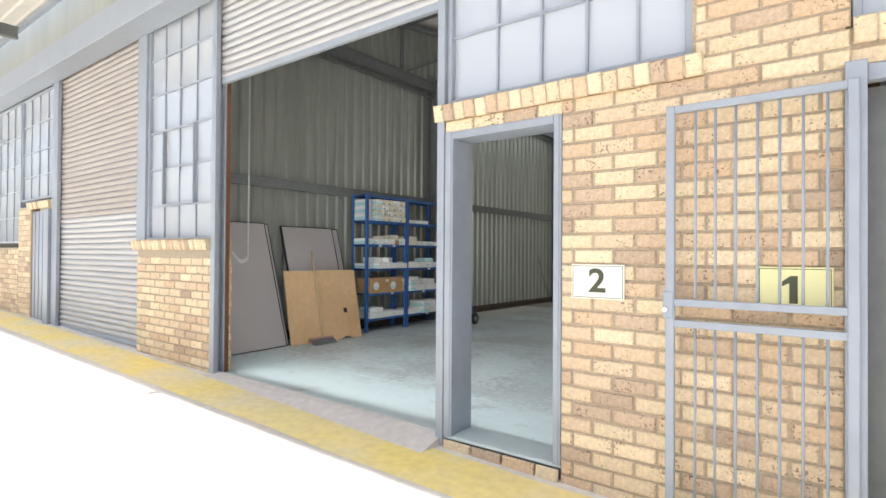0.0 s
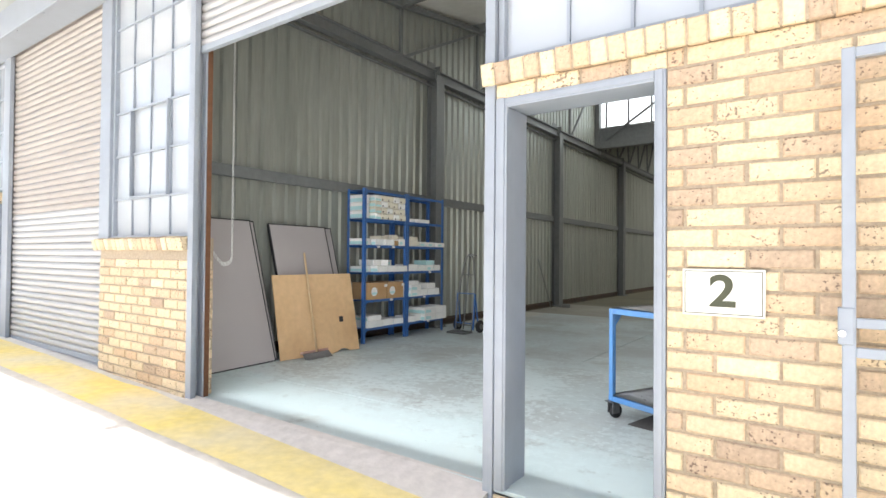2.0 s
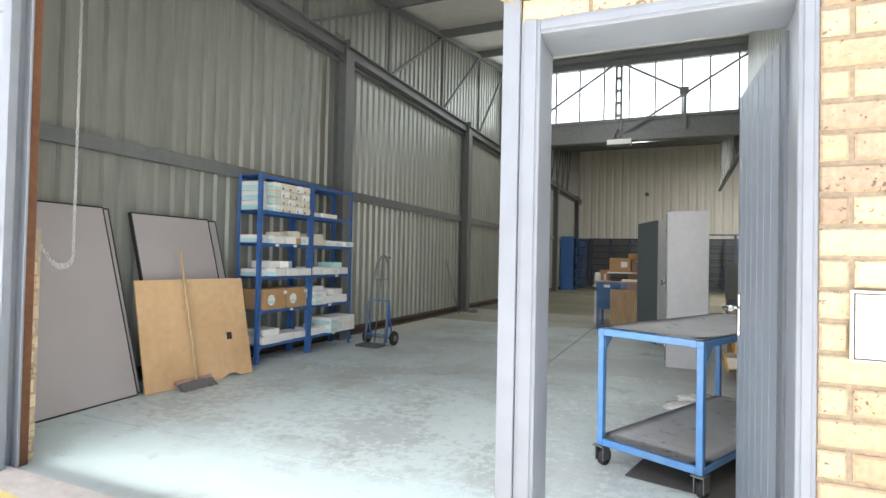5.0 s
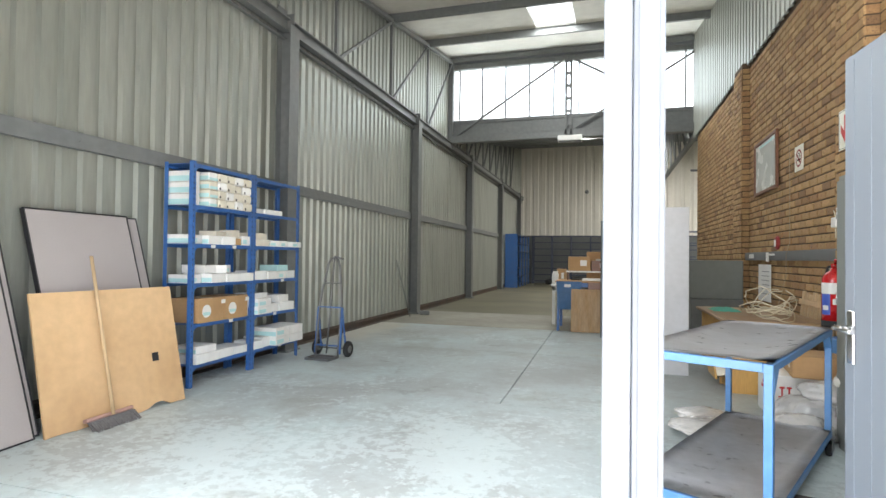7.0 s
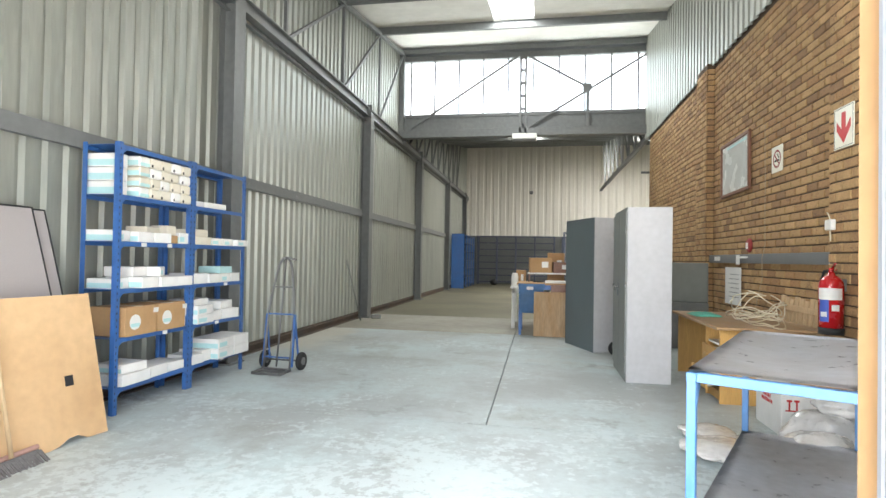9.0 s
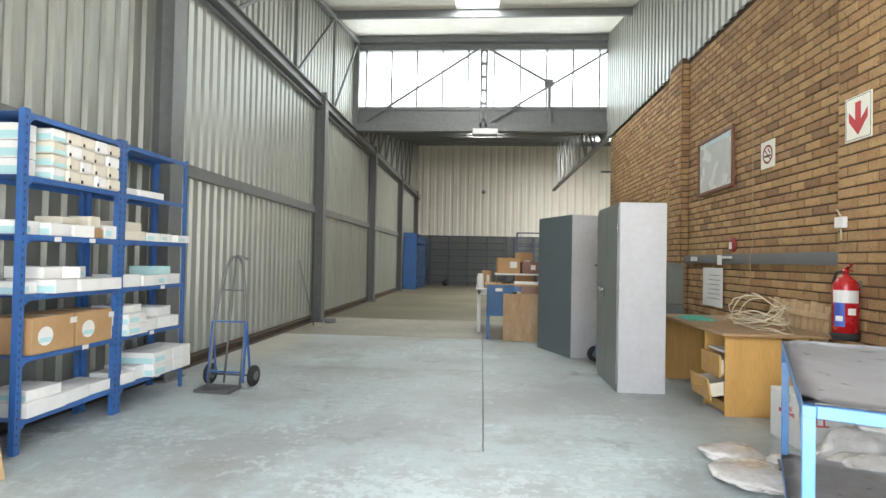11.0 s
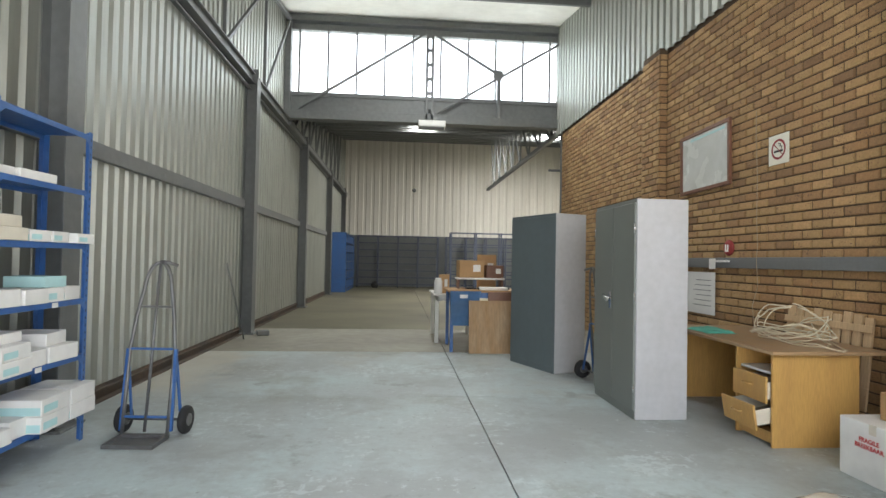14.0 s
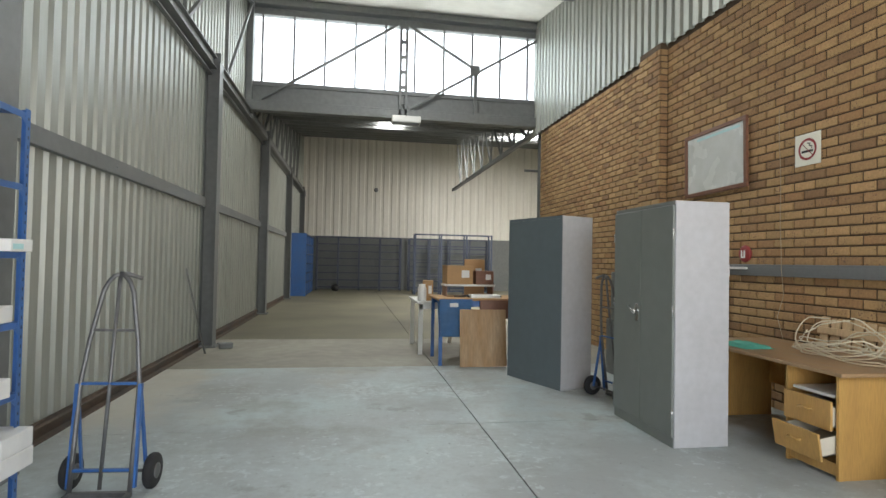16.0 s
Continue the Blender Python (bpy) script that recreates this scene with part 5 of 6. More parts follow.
# ---- things: cart, door side ----
CM = pose(-1.46, 5.165, 0, 0, 0, 64 - 90)      # local y along the cart
cart = thing("platform_trolley", CM, "blue steel two-deck trolley with worn grey decks on castors", "trolley")
CW, CL = 0.63, 1.68
mat_ = thing("floor_mat", pose(-1.55, 4.62, 0.002, 0, 0, -14), "dark worn rubber mat lying under the trolley", "mat")
bm = B()
box(bm, -0.34, 0.42, -0.25, 0.5, 0, 0.006, 0.002)
part("sheet", bm, DARK_MAT, mat_)
for s in (-1, 1):
    for t in (-1, 1):
        x, y = s * (CW / 2 - 0.02), t * (CL / 2 - 0.02)
        bm = B()
        bar(bm, (x, y, 0.17), (x, y, 0.815), 0.036, 0.036, 0.002)
        leg = part("leg", bm, CART_BLUE, cart)
        bm = B()
        v = [bm.verts.new(p) for q in (-0.02, 0.02) for p in ((x + q, y, 0.805), (x + q, y, 0.685), (x + q, y - t * 0.1, 0.805))]
        for f in ((0, 1, 2), (5, 4, 3), (0, 3, 4, 1), (1, 4, 5, 2), (2, 5, 3, 0)):
            bm.faces.new([v[i] for i in f])
        part("gusset", bm, CART_BLUE, leg)
        bm = B()
        box(bm, x - 0.035, x + 0.035, y - 0.04, y + 0.04, 0.125, 0.133)
        box(bm, x - 0.028, x - 0.022, y - 0.02, y + 0.05, 0.04, 0.125)
        box(bm, x + 0.022, x + 0.028, y - 0.02, y + 0.05, 0.04, 0.125)
        castor = part("castor", bm, STEEL_BARE, cart, "galvanised castor fork with dark wheel")
        bm = B()
        lathe(bm, [(0.03, -0.018), (0.05, -0.016), (0.054, 0), (0.05, 0.016), (0.03, 0.018)], 18, pose(x, y + 0.035, 0.054, 0, 90, 0))
        part("wheel", bm, RUBBER, castor)
for z, sag in ((0.825, 0.05), (0.17, 0.02)):
    for s in (-1, 1):
        bm = B()
        bar(bm, (s * (CW / 2 - 0.02), -CL / 2, z - 0.018), (s * (CW / 2 - 0.02), CL / 2, z - 0.018), 0.04, 0.036, 0.003)
        bar(bm, (-CW / 2 + 0.04, s * (CL / 2 - 0.02), z - 0.018), (CW / 2 - 0.04, s * (CL / 2 - 0.02), z - 0.018), 0.036, 0.04, 0.003)
        part("deck_rail", bm, CART_BLUE, cart)
    bm = B()
    n, k2 = 12, 8
    g = [[bm.verts.new((-CW / 2 + 0.004 + (CW - 0.008) * i / k2, -CL / 2 + 0.004 + (CL - 0.008) * j / n, z + 0.012 - sag * math.sin(math.pi * i / k2) * math.sin(math.pi * j / n) ** 1.0 * 0.8)) for j in range(n + 1)] for i in range(k2 + 1)]
    for i in range(k2):
        for j in range(n):
            bm.faces.new((g[i][j], g[i + 1][j], g[i + 1][j + 1], g[i][j + 1])).smooth = True
    top = bmesh.ops.solidify(bm, geom=bm.faces[:], thickness=0.004)
    part("deck", bm, STEEL_PLATE, cart, "dented worn grey steel deck with brown stains")


# ---- things: cabinets ----
def cabinet(name, m, w, d, h, face, side, label, doors=True, door_mat=None):
    """Steel cupboard; doors towards local -x, width along y from 0 to w, depth along +x."""
    c = thing(name, m, label, "cabinet")
    bm = B()
    box(bm, 0.006, d, 0, w, 0.0, h, 0.004)
    part("body", bm, side, c)
    bm = B()
    box(bm, 0.0, 0.006, 0.004, w - 0.004, 0.0, 0.075)
    part("plinth", bm, face, c)
    bm = B()
    box(bm, 0.0, 0.006, 0.004, w - 0.004, h - 0.03, h)
    part("top_rail", bm, face, c)
    if doors:
        for k, (a, b) in enumerate(((0.006, w / 2 - 0.002), (w / 2 + 0.002, w - 0.006))):
            bm = B()
            box(bm, -0.014, 0.004, a, b, 0.08, h - 0.034, 0.003)
            dr = part("door", bm, face, c)
            for z in (0.25, h * 0.55, h - 0.25):
                bm = B()
                rod(bm, (-0.012, 0.004 if k == 0 else w - 0.004, z - 0.04), (-0.012, 0.004 if k == 0 else w - 0.004, z + 0.04), 0.006, 8)
                part("hinge", bm, CHROME, dr)
        bm = B()
        box(bm, -0.02, -0.014, w / 2 + 0.03, w / 2 + 0.075, h * 0.48, h * 0.56, 0.003)
        rod(bm, (-0.014, w / 2 + 0.052, h * 0.53), (-0.022, w / 2 + 0.052, h * 0.53), 0.032, 16)
        rod(bm, (-0.02, w / 2 + 0.052, h * 0.53), (-0.06, w / 2 + 0.052, h * 0.53), 0.011)
        tube(bm, [(-0.06, w / 2 + 0.11, h * 0.545), (-0.064, w / 2 + 0.052, h * 0.53), (-0.06, w / 2 - 0.0, h * 0.515)], 0.012)
        part("handle", bm, CHROME, c, "chrome turn handle")
    else:
        bm = B()
        box(bm, 0.0, 0.006, 0.002, w - 0.002, 0.076, h - 0.031)
        part("back_panel", bm, face, c)
    return c


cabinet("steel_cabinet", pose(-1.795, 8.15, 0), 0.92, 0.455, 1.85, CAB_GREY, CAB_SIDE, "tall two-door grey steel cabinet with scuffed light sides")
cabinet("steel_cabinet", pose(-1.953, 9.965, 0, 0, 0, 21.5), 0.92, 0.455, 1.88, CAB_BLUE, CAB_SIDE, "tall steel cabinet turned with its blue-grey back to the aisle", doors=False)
cabinet("steel_cabinet", pose(-0.69, 5.1, 0), 0.92, 0.46, 1.85, CAB_GREY, CAB_GREY, "tall two-door grey steel cabinet near the doorway")
paper = thing("paper_sheet", pose(-1.6, 8.62, 1.851, 0, 0, 20), "white paper label lying on the steel cabinet", "paper")
bm = B()
box(bm, -0.06, 0.06, -0.1, 0.1, 0, 0.012, 0.003)
part("sheets", bm, WHITE, paper)

# ---- things: desk ----
desk = thing("office_desk", pose(0, 0, 0), "oak veneer office desk with an open drawer pedestal, worn top", "desk")
DZ = 0.7
bm = B()
box(bm, -1.14, -0.24, 7.38, 9.02, DZ - 0.026, DZ, 0.004)
part("desktop", bm, DESKTOP, desk)
bm = B()
box(bm, -1.085, -0.42, 7.455, 7.475, 0, DZ - 0.026)
part("end_panel", bm, WOOD, desk)
bm = B()
box(bm, -1.085, -0.42, 7.865, 7.885, 0, DZ - 0.026)
part("pedestal_side", bm, WOOD, desk)
bm = B()
box(bm, -1.085, -0.3, 8.93, 8.95, 0, DZ - 0.026)
part("end_panel", bm, WOOD, desk)
bm = B()
box(bm, -0.32, -0.3, 7.885, 8.93, 0.3, DZ - 0.026)
part("modesty_panel", bm, WOOD, desk)
bm = B()
box(bm, -1.07, -0.44, 7.475, 7.865, 0.02, 0.1)
box(bm, -0.46, -0.44, 7.475, 7.865, 0.1, 0.66)
part("pedestal_back", bm, WOOD, desk)
for z, h, out, tilt in ((0.31, 0.2, 0.02, 0), (0.12, 0.19, 0.09, -9)):
    m = pose(-1.085 - out, 7.67, z, 0, tilt, 0)
    bm = B()
    box(bm, -0.018, 0.0, -0.192, 0.192, 0, h - 0.01, 0.003, m)
    dr = part("drawer", bm, WOOD, desk)
    bm = B()
    box(bm, 0.0, 0.4, -0.18, 0.18, 0.02, 0.03, 0, m)
    box(bm, 0.0, 0.4, -0.18, -0.17, 0.02, h - 0.05, 0, m)
    box(bm, 0.0, 0.4, 0.17, 0.18, 0.02, h - 0.05, 0, m)
    part("drawer_box", bm, CREAM, dr)
    bm = B()
    tube(bm, [m @ Vector(p) for p in ((-0.018, -0.05, h * 0.55), (-0.04, -0.045, h * 0.55), (-0.04, 0.045, h * 0.55), (-0.018, 0.05, h * 0.55))], 0.007, 8)
    part("drawer_pull", bm, WOOD, dr)
papers = thing("paper_stack", pose(-0.95, 7.67, 0.515), "white papers in the open desk compartment", "papers")
bm = B()
box(bm, -0.12, 0.3, -0.17, 0.17, 0, 0.02, 0.003)
part("sheets", bm, WHITE, papers)
cloth = thing("green_cloth", pose(-0.92, 8.52, DZ), "bright green folded cloth on the desk", "cloth")
bm = B()
n = 14
g = [[bm.verts.new((-0.14 + 0.28 * i / n, -0.2 + 0.4 * j / n, max(0.002, 0.03 * (1 - (2 * i / n - 1) ** 4) * (1 - (2 * j / n - 1) ** 4) + 0.012 * noise.noise((i * 0.5, j * 0.4, 2))))) for j in range(n + 1)] for i in range(n + 1)]
for i in range(n):
    for j in range(n):
        bm.faces.new((g[i][j], g[i + 1][j], g[i + 1][j + 1], g[i][j + 1])).smooth = True
part("cloth_fold", bm, GREEN, cloth)
coil = thing("cable_coil", pose(-0.62, 7.85, DZ), "loose tangle of cream electric cable on the desk", "cable")
rng = random.Random(8)
for k in range(9):
    bm = B()
    a, b, ph = rng.uniform(0.13, 0.24), rng.uniform(0.2, 0.42), rng.uniform(0, 6)
    ox, oy, tl = rng.uniform(-0.08, 0.06), rng.uniform(-0.06, 0.1), rng.uniform(0.0, 0.55)
    pts = []
    for i in range(40):
        t = ph + i / 39 * rng.uniform(5.6, 6.6)
        r = 1 + 0.12 * math.sin(3 * t + ph)
        pts.append((ox + a * r * math.cos(t), oy + b * r * math.sin(t), 0.01 + 0.012 * k + tl * 0.5 * max(0, math.sin(t * 1.0 + ph)) + 0.015 * math.sin(5 * t)))
    sm = [tuple(sum(pts[min(39, max(0, i + d))][c] for d in (-1, 0, 1)) / 3 for c in range(3)) for i in range(40)]
    tube(bm, [(x, y, max(0.006, z)) for x, y, z in sm], 0.005, 6)
    part("cable_loop", bm, CABLE, coil)
pallet = thing("wooden_slat_panel", pose(-0.2, 7.62, 0.2, 0, 6, 0), "pale pine slatted panel standing behind the desk", "panel")
for k in range(9):
    bm = B()
    box(bm, -0.01, 0.01, 0.02 + 0.105 * k, 0.1 + 0.105 * k, 0.0, 0.72 + 0.015 * (k % 3), 0.003)
    part("slat", bm, PALE_WOOD, pallet)
for z in (0.12, 0.6):
    bm = B()
    box(bm, -0.03, -0.011, 0, 0.95, z, z + 0.06, 0.003)
    part("batten", bm, PALE_WOOD, pallet)
screen = thing("grey_screen", pose(-0.6, 10.75, 0.0), "grey plastic screen panel on a low dark stand", "screen")
bm = B()
box(bm, -0.38, 0.36, -0.02, 0.03, 0.68, 1.27, 0.012)
part("panel", bm, CAB_GREY, screen)
bm = B()
box(bm, -0.36, 0.36, -0.04, 0.18, 0.0, 0.68, 0.01)
part("stand", bm, STEEL, screen)

# ---- things: on the brick wall ----
XW = WR - 0.016
tr = thing("cable_trunking", pose(0, 0, 0), "long grey cable trunking fixed along the brick wall", "trunking")
bm = B()
box(bm, XW - 0.05, XW, 7.43, 10.97, 1.275, 1.39, 0.004)
part("duct", bm, TRUNK, tr)
bm = B()
box(bm, XW - 0.053, XW - 0.05, 7.43, 10.97, 1.3, 1.365, 0.001)
part("cover", bm, TRUNK, tr)
for y in (10.5, 10.62):
    s = thing("wall_socket", pose(XW - 0.053, y, 1.335), "white socket outlet on the grey trunking", "socket")
    bm = B()
    box(bm, -0.012, 0.0, -0.05, 0.05, -0.03, 0.03, 0.003)
    part("plate", bm, WHITE, s)
note = thing("paper_note", pose(XW - 0.06, 9.55, 1.35), "white folded notes stuck on the trunking", "paper")
bm = B()
box(bm, -0.03, -0.006, -0.16, 0.12, -0.012, 0.012, 0.002)
box(bm, -0.006, 0.0, 0.12, 0.24, -0.09, 0.03)
part("paper", bm, WHITE, note)
sheet = thing("wall_chart", pose(XW - 0.012, 10.05, 0.98, 0, 0, 0), "white paper chart hanging below the trunking", "paper")
bm = B()
box(bm, -0.004, 0.0, -0.3, 0.3, -0.26, 0.24, 0.001)
part("sheet", bm, WHITE, sheet)
bm = B()
for k in range(6):
    box(bm, -0.0052, -0.004, -0.22, 0.1 + 0.03 * (k % 3), 0.14 - 0.06 * k, 0.148 - 0.06 * k)
part("print_lines", bm, TRUNK, sheet)
wb = thing("framed_board", pose(XW, 9.985, 2.57), "white notice board in a red-brown wooden frame, tilted slightly", "notice board")
m = pose(-0.02, 0, 0, -1, 0, 0)
bm = B()
hw, hh, fwid = 0.53, 0.375, 0.045
for p in ((-hw, hw, hh - fwid, hh), (-hw, hw, -hh, -hh + fwid), (-hw, -hw + fwid, -hh + fwid, hh - fwid), (hw - fwid, hw, -hh + fwid, hh - fwid)):
    box(bm, -0.022, 0.012, *p, 0.004, m)
part("frame", bm, DARK_WOOD, wb)
bm = B()
box(bm, -0.006, 0.004, -hw + fwid, hw - fwid, -hh + fwid, hh - fwid, 0, m)
bd = part("writing_surface", bm, BOARD, wb)
bm = B()
box(bm, -0.0072, -0.006, -0.42, 0.3, hh - 0.1, hh - 0.07, 0, m)
part("heading_bar", bm, TEAL, bd, "faint green heading line")
ns = thing("no_smoking_sign", pose(XW - 0.004, 8.72, 2.44), "square cream no-smoking sign with a dark red ring", "sign")
bm = B()
box(bm, -0.003, 0.003, -0.14, 0.14, -0.145, 0.145, 0.001)
part("plate", bm, SIGN, ns)
bm = B()
ring = lambda r: [(-0.0045, r * math.cos(2 * math.pi * k / 32), r * math.sin(2 * math.pi * k / 32)) for k in range(32)]
vo, vi = [bm.verts.new(p) for p in ring(0.1)], [bm.verts.new(p) for p in ring(0.078)]
for k in range(32):
    bm.faces.new((vo[k], vo[(k + 1) % 32], vi[(k + 1) % 32], vi[k]))
bar(bm, (-0.0045, 0.06, 0.06), (-0.0045, -0.06, -0.06), 0.018, 0.001)
part("ring", bm, MAROON, ns)
bm = B()
box(bm, -0.0042, -0.003, -0.06, 0.065, -0.028, -0.008)
tube(bm, [(-0.004, -0.045, 0.0), (-0.004, -0.05, 0.02), (-0.004, -0.02, 0.03), (-0.004, -0.03, 0.05), (-0.004, 0.0, 0.055)], 0.005, 6)
part("cigarette", bm, BLACK, ns)
XP = WR - 0.11 - 0.016
fs = thing("fire_point_sign", pose(XP - 0.004, 7.165, 2.425), "cream plate with a red downward arrow on the brick pier", "sign")
bm = B()
box(bm, -0.003, 0.003, -0.15, 0.15, -0.175, 0.175, 0.001)
part("plate", bm, SIGN, fs)
bm = B()
pts = [(-0.032, 0.125), (0.032, 0.125), (0.032, -0.015), (0.105, 0.06), (0.105, -0.015), (0.0, -0.135), (-0.105, -0.015), (-0.105, 0.06), (-0.032, -0.015)]
a = [bm.verts.new((-0.004, y, z)) for y, z in pts]
b = [bm.verts.new((-0.003, y, z)) for y, z in pts]
bm.faces.new(a)
for k in range(len(pts)):
    j = (k + 1) % len(pts)
    bm.faces.new((a[k], b[k], b[j], a[j]))
part("arrow", bm, RED_PRINT, fs)
bm = B()
for p in ((-0.14, 0.14, 0.161, 0.165), (-0.14, 0.14, -0.165, -0.161), (-0.14, -0.136, -0.161, 0.161), (0.136, 0.14, -0.161, 0.161)):
    box(bm, -0.0042, -0.003, *p)
part("border", bm, BLACK, fs, "thin dark border line")
bell = thing("break_glass_box", pose(XP, 7.34, 1.62), "small white wall box with a short cable on the pier", "wall box")
bm = B()
box(bm, -0.04, 0, -0.055, 0.055, -0.045, 0.045, 0.006)
part("case", bm, WHITE, bell)
bm = B()
tube(bm, [(-0.02, 0.0, -0.045), (-0.022, -0.01, -0.1), (-0.02, -0.005, -0.14)], 0.006, 6)
part("lower_cable", bm, CABLE, bell)
bm = B()
tube(bm, [(-0.02, 0.0, 0.045), (-0.02, 0.03, 0.09), (-0.015, 0.06, 0.11)], 0.005, 6)
part("upper_cable", bm, CABLE, bell)
hr = thing("red_cable_reel", pose(XW - 0.03, 9.5, 1.5), "small round red alarm sounder on the brick wall", "alarm")
bm = B()
lathe(bm, [(0.085, 0.0), (0.09, 0.012), (0.07, 0.03), (0.04, 0.034)], 24, pose(0.03, 0, 0, 0, -90, 0))
part("dome", bm, MAROON, hr)
bm = B()
box(bm, -0.012, -0.004, -0.03, -0.015, -0.03, 0.035)
box(bm, -0.012, -0.004, 0.01, 0.025, -0.03, 0.035)
box(bm, -0.012, -0.004, -0.03, 0.025, -0.045, -0.03)
part("mark", bm, WHITE, hr, "white mark")
cb = thing("wall_cable", pose(XW - 0.008, 9.05, 0), "thin cream cable running down the brick wall", "cable")
bm = B()
rng = random.Random(4)
tube(bm, [(0.0, 0.006 * math.sin(k * 0.7) - 0.002 * k, 2.9 - 0.1 * k) for k in range(15)] + [(-0.06, -0.1, 1.34), (-0.07, -0.14, 1.1), (-0.1, -0.1, 0.9), (-0.2, -0.28, 0.72)], 0.003, 6)
part("cable", bm, DULL_CABLE, cb)

ext = thing("fire_extinguisher", pose(XP - 0.1, 7.15, 0.7), "red fire extinguisher with blue and white label on the pier", "fire extinguisher")
bm = B()
lathe(bm, [(0.05, 0.0), (0.09, 0.004), (0.092, 0.06)], 28)
part("base_ring", bm, RUBBER, ext)
bm = B()
lathe(bm, [(0.09, 0.06), (0.09, 0.4), (0.082, 0.44), (0.055, 0.475), (0.028, 0.49), (0.026, 0.51)], 28)
cyl = part("cylinder", bm, RED, ext)
def wrap(a0, a1, z0, z1, r, mat, name):
    bm = B()
    n = 10
    lo = [(r * math.cos(a0 + (a1 - a0) * k / n), r * math.sin(a0 + (a1 - a0) * k / n)) for k in range(n + 1)]
    vv = [(bm.verts.new((x, y, z0)), bm.verts.new((x, y, z1))) for x, y in lo]
    for (a, b), (c, d) in zip(vv, vv[1:]):
        bm.faces.new((a, c, d, b))
    return part(name, bm, mat, cyl)
wrap(3.1, 5.2, 0.29, 0.385, 0.0915, WHITE, "white_label")
wrap(3.25, 4.1, 0.11, 0.29, 0.0915, BLUE_PRINT, "blue_label")
wrap(3.4, 3.95, 0.15, 0.19, 0.0922, WHITE, "label_line")
wrap(4.3, 4.9, 0.2, 0.25, 0.0922, WHITE, "small_label")
bm = B()
rod(bm, (0, 0, 0.5), (0, 0, 0.55), 0.02)
bar(bm, (0.02, 0.02, 0.55), (-0.03, -0.12, 0.585), 0.02, 0.008)
bar(bm, (0.0, 0.02, 0.53), (-0.02, -0.11, 0.535), 0.02, 0.008)
part("valve_lever", bm, RED, ext, "red squeeze lever")
bm = B()
tube(bm, [(0.0, 0.03, 0.53), (-0.01, 0.09, 0.52), (-0.02, 0.12, 0.44), (-0.02, 0.112, 0.3), (-0.01, 0.105, 0.16)], 0.011, 8)
part("hose", bm, RUBBER, ext)
bm = B()
box(bm, 0.06, 0.1, -0.03, 0.03, 0.36, 0.46)
part("bracket", bm, STEEL, ext)

# ---- things: boxes and bags beside the desk ----
wbx = thing("white_carton", pose(-0.935, 6.567, 0), "large white carton with red handling print standing on the floor", "carton")
bm = B()
box(bm, 0, 0.46, 0, 0.47, 0, 0.36, 0.005)
part("body", bm, WHITE_CARD, wbx)
letters("printed_words", "FRAGILE\nBREEKBAAR", 0.038, RED_PRINT, wbx, pose(-0.0015, 0.25, 0.235, 90, 0, -90), "red printed handling words")
bm = B()
for x in (0.05, 0.1):
    box(bm, x, x + 0.012, -0.0015, 0, 0.2, 0.26)
    box(bm, x - 0.012, x + 0.024, -0.0015, 0, 0.26, 0.275)
box(bm, 0.03, 0.14, -0.0015, 0, 0.19, 0.2)
part("up_arrows", bm, RED_PRINT, wbx)
bm = B()
box(bm, -0.0012, 0.003, 0.2, 0.25, 0.3, 0.361)
part("tape", bm, CREAM, wbx)
cbx = thing("cardboard_box", pose(-0.83, 6.5, 0.362, 0, 0, -8), "brown cardboard box resting on the white carton", "carton")
bm = B()
box(bm, 0, 0.5, 0, 0.42, 0, 0.17, 0.005)
part("body", bm, CARD, cbx)
bm = B()
box(bm, -0.0012, 0, 0.1, 0.2, 0.06, 0.15)
part("label", bm, CREAM, cbx)


def bag(name, m, sx, sy, sz, mat, seed, label):
    b = thing(name, m, label, "bag")
    bm = B()
    bmesh.ops.create_icosphere(bm, subdivisions=4, radius=1.0)
    for v in bm.verts:
        p = v.co.copy()
        r = 1 + 0.22 * noise.noise(p * 1.4 + Vector((seed, 0, 0))) + 0.13 * abs(noise.noise(p * 3.5 + Vector((0, seed, 0)))) - 0.09 * abs(noise.noise(p * 8 + Vector((0, 0, seed))))
        v.co = Vector((p.x * r * sx, p.y * r * sy, max(0.0, (p.z * r + 0.75) * sz)))
    for f in bm.faces:
        f.smooth = f.index % 3 != 0
    part("film", bm, mat, b)
    return b


bag("plastic_bag", pose(-1.48, 6.42, 0, 0, 0, 20), 0.2, 0.17, 0.05, PLASTIC_WRAP, 3, "crumpled clear plastic bag lying on the floor")
bag("plastic_bag", pose(-1.16, 6.3, 0, 0, 0, -30), 0.17, 0.13, 0.045, PLASTIC_WRAP, 9, "crumpled clear plastic bag beside the trolley")
bag("plastic_bag", pose(-1.5, 6.08, 0, 0, 0, 60), 0.26, 0.24, 0.05, PLASTIC_WRAP, 21, "creased clear plastic sack on the floor")
bag("plastic_sack", pose(-0.78, 6.22, 0, 0, 0, 10), 0.3, 0.2, 0.17, GREY_WRAP, 5, "bulging grey plastic sack beside the white carton")
bag("plastic_sack", pose(-0.6, 6.2, 0.24, 0, 0, -15), 0.26, 0.15, 0.1, GREY_WRAP, 14, "grey plastic sack lying on another sack")
bag("plastic_sack", pose(-0.95, 5.98, 0, 0, 0, 35), 0.26, 0.18, 0.13, PLASTIC_WRAP, 41, "bulging clear plastic sack among the sacks")
bag("plastic_sack", pose(-0.5, 6.05, 0.38, 0, 0, 10), 0.2, 0.16, 0.09, PLASTIC_WRAP, 52, "clear plastic sack on top of the pile")
can = thing("blue_drum", pose(-0.33, 6.8, 0), "pale blue steel drum standing by the brick pier", "drum")
